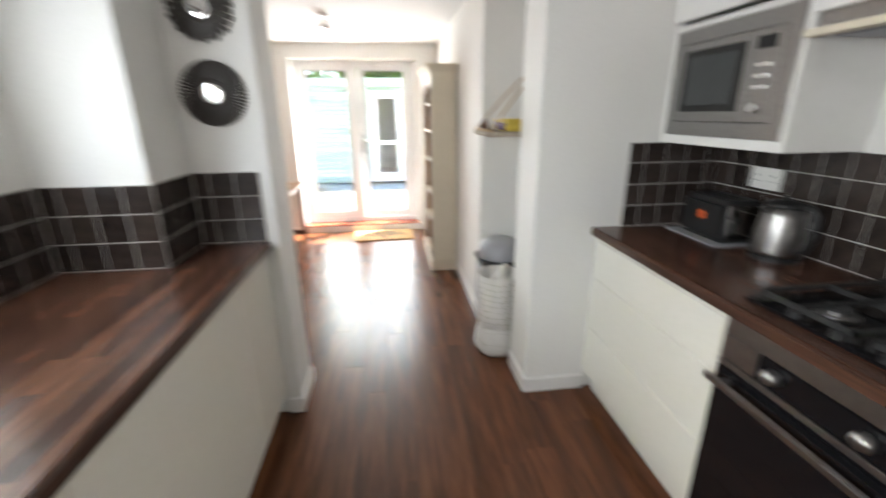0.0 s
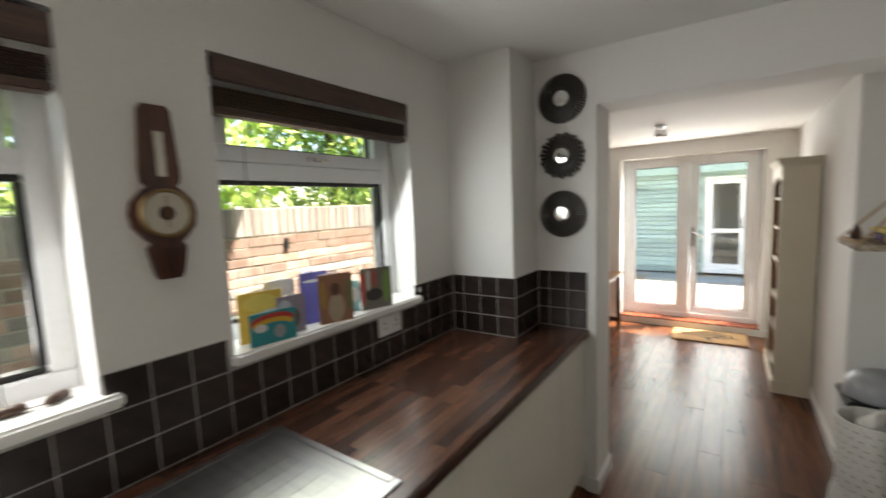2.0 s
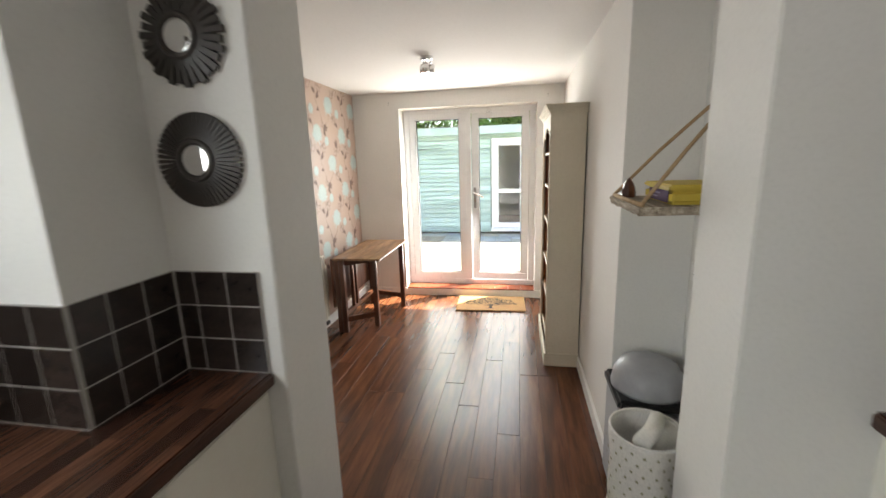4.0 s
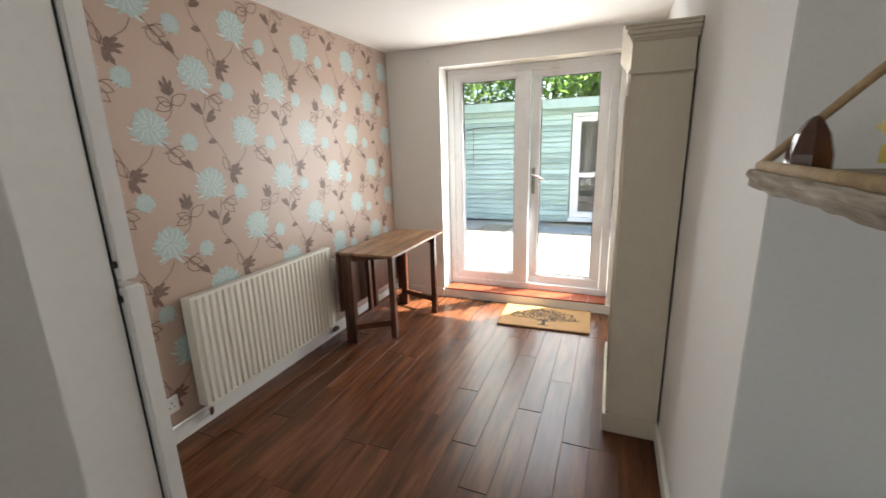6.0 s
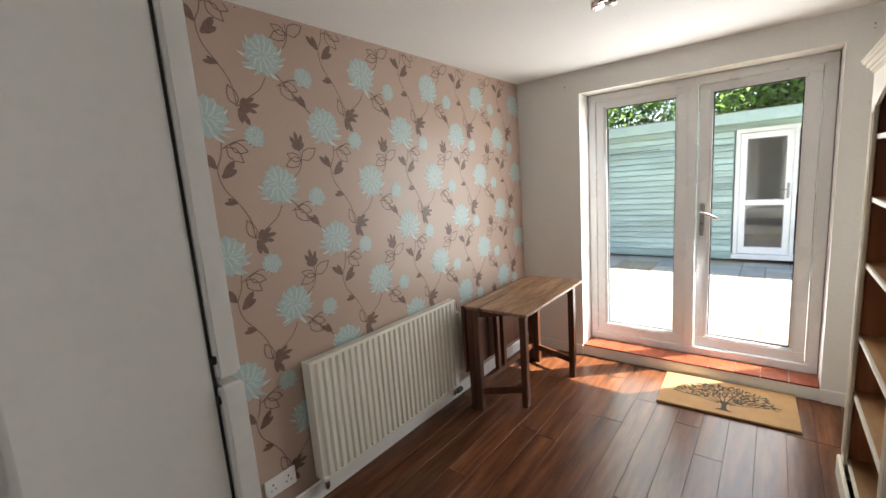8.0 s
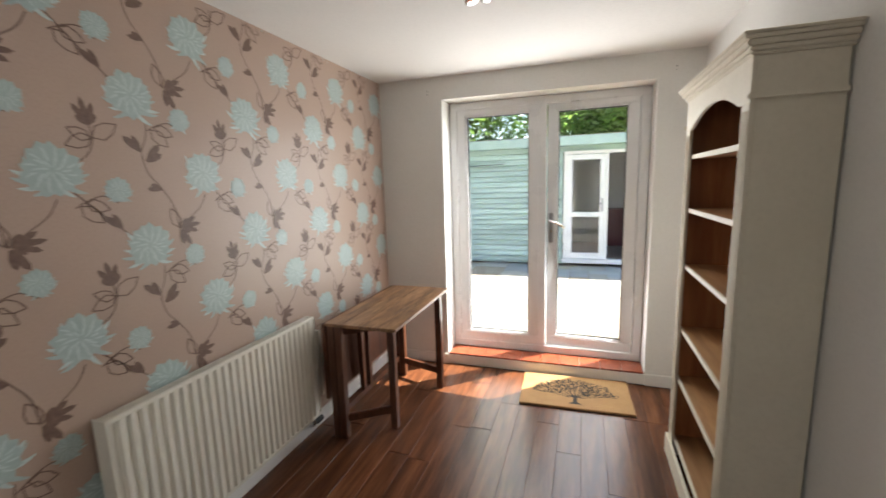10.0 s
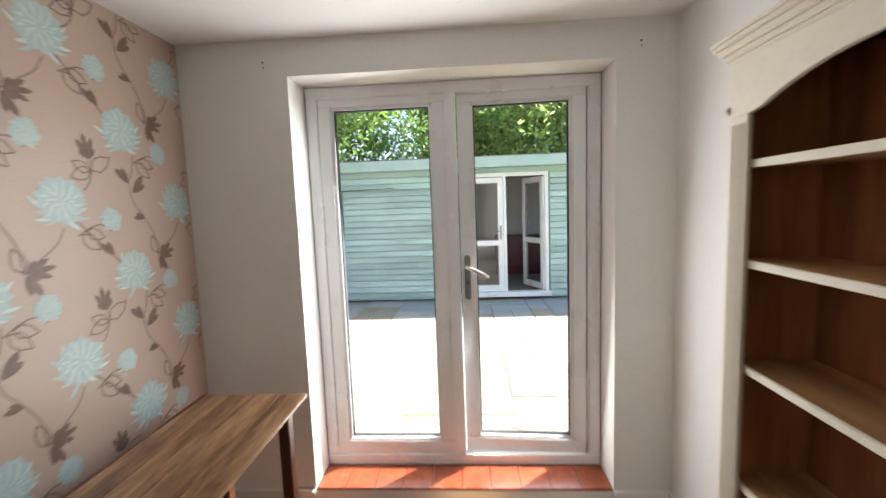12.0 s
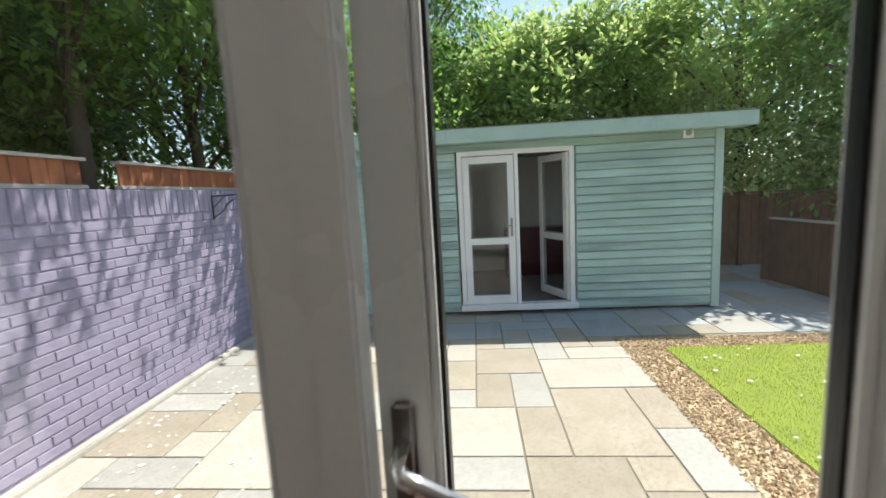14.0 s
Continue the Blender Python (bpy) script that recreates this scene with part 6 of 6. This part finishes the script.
part("bracket_spoke", rod([(GX + 0.012, 9.25, 1.42), (GX + 0.13, 9.29, 1.545)], 0.005), CASTI, br)
hs = thing("wall_strip", "short white plastic strip fixed to the brickwork", "strip", (GX, -0.26, 1.0))
part("strip_body", bx((GX, GX + 0.03, -0.285, -0.235, 0.84, 1.17), bevel=0.004), UPVC, hs)
sb = thing("metal_lug", "small rusty metal lug on the brick wall", "lug", (GX, 1.73, 1.31))
part("lug_body", bx((GX, GX + 0.025, 1.71, 1.75, 1.27, 1.36), bevel=0.004), CASTI, sb)

def low_fence(y0, y1):
    fz0, fz1 = GTOP + 0.005, GTOP + 0.215
    fc = thing("wall_top_fence", "orange stained fence strip on top of the wall", "fence", (GX - 0.15, (y0 + y1) / 2, fz0))
    part("bottom_rail", bx((GX - 0.17, GX - 0.1, y0, y1, fz0, fz0 + 0.03), bevel=0.003), CONCR, fc)
    part("top_rail", bx((GX - 0.18, GX - 0.09, y0, y1, fz1, fz1 + 0.025), bevel=0.003), CONCR, fc)
    y = y0
    while y < y1 - 0.08:
        piece("fence_board", (0.016, 0.118, fz1 - fz0 - 0.03), (GX - 0.125, y + 0.06, (fz0 + 0.03 + fz1) / 2), ORANGEF, fc, None, 0.002)
        y += 0.122


low_fence(5.6, 7.95)
low_fence(8.25, SY - 0.2)

# right-hand fence and far corner
def board_fence(name, label, x0, y0, x1, y1, z1, material):
    L = math.hypot(x1 - x0, y1 - y0)
    base = Matrix.Translation((x0, y0, 0)) @ Matrix.Rotation(math.atan2(y1 - y0, x1 - x0), 4, "Z")
    fc = thing(name, label, "fence", ((x0 + x1) / 2, (y0 + y1) / 2, GZ))
    s = 0.0
    while s < L - 0.05:
        piece("fence_board", (0.118, 0.018, z1 - GZ - 0.02), base @ Vector((s + 0.06, 0, (z1 + GZ) / 2)), material, fc, Matrix.Rotation(math.atan2(y1 - y0, x1 - x0), 4, "Z"), 0.002)
        s += 0.124
    part("top_rail", turned(bx((0, L, -0.04, 0.04, z1, z1 + 0.03), bevel=0.003), base), CONCR if z1 < 1 else material, fc)
    for s in np.arange(0.0, L, 1.8):
        part("post", turned(bx((s - 0.045, s + 0.045, -0.07, 0.02, GZ, z1 + 0.06), bevel=0.005), base), material, fc)
    return fc


board_fence("low_fence", "low brown stained board fence beside the lawn", 4.35, 11.9, 4.5, 5.6, 0.78, BROWNF)
board_fence("back_fence", "dark brown board fence behind the summerhouse", 2.9, 13.4, 7.0, 12.9, 1.15, BROWNF)
board_fence("far_fence", "brown board fence on the far side", 4.6, 5.5, 6.0, 5.5, 1.6, BROWNF)


# trees
def tree(name, label, x, y, height, radius, leaf_m, size, count, seed, low=0.25):
    rng = random.Random(seed)
    tr = thing(name, label, "tree", (x, y, GZ - 0.05))
    trunk = rod([(x, y, GZ - 0.08), (x + 0.05, y + 0.03, height * 0.3), (x - 0.06, y, height * 0.6), (x, y + 0.05, height * 0.92)], 0.11, 10)
    for vv in trunk.verts:
        k = max(0.15, 1 - (vv.co.z - GZ) / height)
        vv.co.x, vv.co.y = x + (vv.co.x - x) * (0.35 + 0.75 * k), y + (vv.co.y - y) * (0.35 + 0.75 * k)
    part("trunk", trunk, BARK, tr, smooth=True)
    clumps = []
    n = 64
    for i in range(n):
        h = height * (low + (1.0 - low) * rng.random() ** 0.8)
        k = math.sin(math.pi * min(1, max(0.12, (h / height - low * 0.6) / (1.08 - low * 0.6)))) ** 0.6
        a = rng.uniform(0, 2 * math.pi)
        r = radius * k * math.sqrt(rng.uniform(0.15, 1.0))
        clumps.append((Vector((x + r * math.cos(a), y + r * math.sin(a), h)), rng.uniform(0.4, 0.75) * radius * 0.6))
    for c, cr in clumps[::6]:
        part("limb", rod([(x, y, max(0.4, c.z * 0.6)), tuple((Vector((x, y, c.z * 0.75)) + c) / 2), tuple(c)], 0.028, 6), BARK, tr)
    P = np.zeros((count * 4, 3))
    for i in range(count):
        c, cr = clumps[rng.randrange(n)]
        d = Vector((rng.gauss(0, 1), rng.gauss(0, 1), rng.gauss(0, 0.8)))
        d = d.normalized() * cr * rng.uniform(0.35, 1.08)
        pos = c + d
        axis = (d.normalized() + Vector((rng.uniform(-0.9, 0.9), rng.uniform(-0.9, 0.9), rng.uniform(-0.7, 0.5)))).normalized()
        side = axis.cross(Vector((rng.uniform(-0.4, 0.4), rng.uniform(-0.4, 0.4), 1))).normalized()
        s = size * rng.uniform(0.6, 1.25)
        P[i * 4], P[i * 4 + 1], P[i * 4 + 2], P[i * 4 + 3] = pos, pos + axis * s * 0.5 + side * s * 0.24, pos + axis * s, pos + axis * s * 0.5 - side * s * 0.24
    me = bpy.data.meshes.new("crown")
    me.from_pydata(P.tolist(), [], [(4 * i, 4 * i + 1, 4 * i + 2, 4 * i + 3) for i in range(count)])
    me.materials.append(leaf_m)
    cr = new("crown", me)
    cr.parent = tr
    cr.matrix_parent_inverse = tr.matrix_basis.inverted()
    tagged(cr, kind="stuff")


for i, (x, y, h, r, m, sz, n) in enumerate((
        (-1.6, 16.0, 7.2, 2.5, LEAF_D, 0.15, 9000), (1.2, 15.7, 5.2, 1.9, LEAF_L, 0.17, 10000), (3.6, 15.9, 5.3, 2.1, LEAF_L, 0.17, 10000),
        (5.5, 14.7, 6.0, 2.5, LEAF_L, 0.16, 10000), (7.6, 12.8, 6.0, 2.6, LEAF_D, 0.15, 9000), (-0.2, 18.0, 5.6, 2.6, LEAF_D, 0.18, 7000), (4.9, 18.5, 5.2, 2.6, LEAF_D, 0.18, 7000),
        (9.0, 18.5, 5.6, 3.0, LEAF_D, 0.18, 6000),
        (-4.9, 11.7, 7.4, 3.1, LEAF_D, 0.13, 14000), (-4.7, 9.4, 8.6, 3.4, LEAF_D, 0.13, 14000), (-6.5, 9.2, 5.0, 2.1, LEAF_D, 0.13, 8000), (-6.8, 12.4, 5.6, 2.3, LEAF_D, 0.13, 8000), (-6.4, 6.6, 6.0, 2.2, LEAF_D, 0.13, 8000), (-4.4, 15.2, 6.0, 2.2, LEAF_D, 0.13, 10000), (-8.5, 10.0, 8.0, 3.0, LEAF_D, 0.15, 8000), (-8.0, 15.0, 9.0, 3.6, LEAF_D, 0.17, 7000),
        (-5.8, 4.6, 6.0, 2.2, LEAF_P, 0.14, 8000), (-5.8, 1.2, 5.5, 2.2, LEAF_P, 0.14, 9000), (-5.8, -2.0, 6.0, 2.3, LEAF_P, 0.14, 8000), (-9.0, 2.5, 7.5, 3.2, LEAF_D, 0.17, 6000), (-9.5, -3.0, 7.5, 3.2, LEAF_D, 0.17, 6000))):
    laurel = m is not LEAF_D
    tree("laurel_tree" if laurel else "garden_tree", "bright green laurel tree in sun" if laurel else "dense dark green leafy tree", x, y, h, r, m, sz * 1.05, int(n * 2.5), 40 + i, 0.5 if x == -4.7 else 0.36 if x == -4.9 else 0.06)


# ---- pieces of walls and floors ----
def tile_run(parent, axis, at, sign, u0, u1, rows, tops, pitch=0.1):
    """Square tiles on a wall plane; tops: highest z at a run's middle."""
    t, g = 0.008, 0.0035
    for r in range(rows):
        z0 = 0.907 + r * 0.1
        u = u1
        while u > u0 + 0.012:
            a = max(u - pitch, u0)
            z1 = min(z0 + 0.1, tops((a + u) / 2))
            if z1 - z0 > 0.015 and u - a > 0.01:
                size, c = (u - a - g, z1 - z0 - g), ((a + u) / 2, (z0 + z1) / 2)
                if axis == "x":
                    piece("tile", (t, size[0], size[1]), (at + sign * (t / 2 + 0.003), c[0], c[1]), TILE, parent)
                else:
                    piece("tile", (size[0], t, size[1]), (c[0], at + sign * (t / 2 + 0.003), c[1]), TILE, parent)
            u = a


def west_top(y):
    return WZ0 - 0.031 if (y < W1B + 0.04 or W2A - 0.02 < y < W2B + 0.01) else 1.207


tile_run(wall_west_kitchen, "x", K, 1, -1.6, 1.4265, 3, west_top, 0.1008)
tile_run(wall_west_kitchen, "x", K, 1, 1.4265, 1.454, 3, west_top, 0.1008)
tile_run(wall_pilaster, "y", 1.465, -1, K + 0.012, -0.86, 3, lambda u: 1.207)
tile_run(wall_pilaster, "x", -0.87, 1, 1.4655, Y1 - 0.012, 3, lambda u: 1.207)
tile_run(wall_middle, "y", Y1, -1, -0.858, -0.598, 3, lambda u: 1.207, 0.0995)
tile_run(wall_middle, "y", Y1, -1, 1.045, 1.43, 4, lambda u: 1.298, 0.1025)
tile_run(wall_middle, "y", Y1, -1, 1.43, KR - 0.012, 4, lambda u: 1.298, 0.1025)
tile_run(wall_east_kitchen, "x", KR, -1, -0.3, Y1 - 0.002, 4, lambda u: 1.298)
for nm, b in (("grout_a", (K, K + 0.009, -1.6, 1.462, 0.9055, WZ0 - 0.031)), ("grout_b", (K, K + 0.009, W1B + 0.04, W2A - 0.02, WZ0 - 0.031, 1.206)), ("grout_c", (K, K + 0.009, W2B + 0.01, 1.462, WZ0 - 0.031, 1.206)),
              ("grout_d", (K + 0.0, -0.861, 1.456, 1.465, 0.9055, 1.206)), ("grout_e", (-0.87, -0.861, 1.4655, Y1, 0.9055, 1.206)), ("grout_f", (-0.861, -0.598, Y1 - 0.009, Y1, 0.9055, 1.206)),
              ("grout_g", (1.045, KR, Y1 - 0.009, Y1, 0.9055, 1.297)), ("grout_h", (KR - 0.009, KR, -0.3, Y1 - 0.009, 0.9055, 1.297))):
    structure("trim_" + nm, bx(b), GROUT, "pale grey tile grout")

rng = random.Random(21)
pw = 0.125
x = W - 0.1
while x < 1.6:
    y = BACK - rng.uniform(0, 1.2)
    while y < Y3:
        L = 1.215
        a, b = max(y, BACK), min(y + L, Y3 - 0.002)
        if b - a > 0.06 and not (x + pw > 1.2 and a > Y2) and not (x < K - 0.1 and b < Y1):
            piece("plank", (pw - 0.001, round(b - a, 2) - 0.001, 0.012), (x + pw / 2, (a + b) / 2, -0.006), PLANK, floor, None, 0.0009)
        y += L
    x += pw

# patio slabs
rng = random.Random(8)
MODX, MODY = 0.3, 0.3
cells = {}
gx0, gy0 = -3.03, Y4 + 0.06
nx, ny = 30, 31
def blocked(i, j):
    cx, cy = gx0 + (i + 0.5) * MODX, gy0 + (j + 0.5) * MODY
    return (cx > GRAV[0] and cy < GRAV[3]) or (cx < SXB and cy > SY + 0.15) or math.hypot(cx + 0.42, cy - 5.55) < 0.86
for j in range(ny):
    for i in range(nx):
        if (i, j) in cells or blocked(i, j):
            continue
        for w, h in rng.sample([(3, 2), (2, 3), (2, 2), (2, 1), (1, 2), (3, 2), (2, 2), (1, 1)], 8) + [(1, 1)]:
            block = [(i + a, j + b) for a in range(w) for b in range(h)]
            if all(c not in cells and c[0] < nx and c[1] < ny and not blocked(*c) for c in block):
                for c in block:
                    cells[c] = 1
                # rows by the summerhouse: shade put into the slab colours, grey and blue
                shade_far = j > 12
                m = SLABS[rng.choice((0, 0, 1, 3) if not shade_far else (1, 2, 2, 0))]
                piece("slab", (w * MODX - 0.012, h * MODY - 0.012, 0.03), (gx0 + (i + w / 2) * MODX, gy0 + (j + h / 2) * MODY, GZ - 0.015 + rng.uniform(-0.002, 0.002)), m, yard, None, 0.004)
                break
for ring, n in ((0.86, 30), (0.74, 26)):
    for k in range(n):
        a = math.pi * (k + 0.5) / n
        cx, cy = -0.42 + ring * math.cos(a), 5.55 + ring * math.sin(a)
        piece("sett", (0.105, 0.085 if ring > 0.8 else 0.08, 0.03), (cx, cy, GZ - 0.014 + rng.uniform(-0.002, 0.002)), SLABS[rng.choice((0, 1, 3))], yard, Matrix.Rotation(a, 4, "Z"), 0.006)
for k in range(9):
    a0, a1 = math.pi * k / 9 + 0.02, math.pi * (k + 1) / 9 - 0.02
    pts = [(-0.42 + r * math.cos(a), 5.55 + r * math.sin(a)) for r, a in ((0.06, a0), (0.68, a0), (0.68, (a0 + a1) / 2), (0.68, a1), (0.06, a1))]
    part("circle_slab", slab(pts, GZ - 0.03, GZ, "z"), SLABS[1 + 2 * (k % 2)], yard)
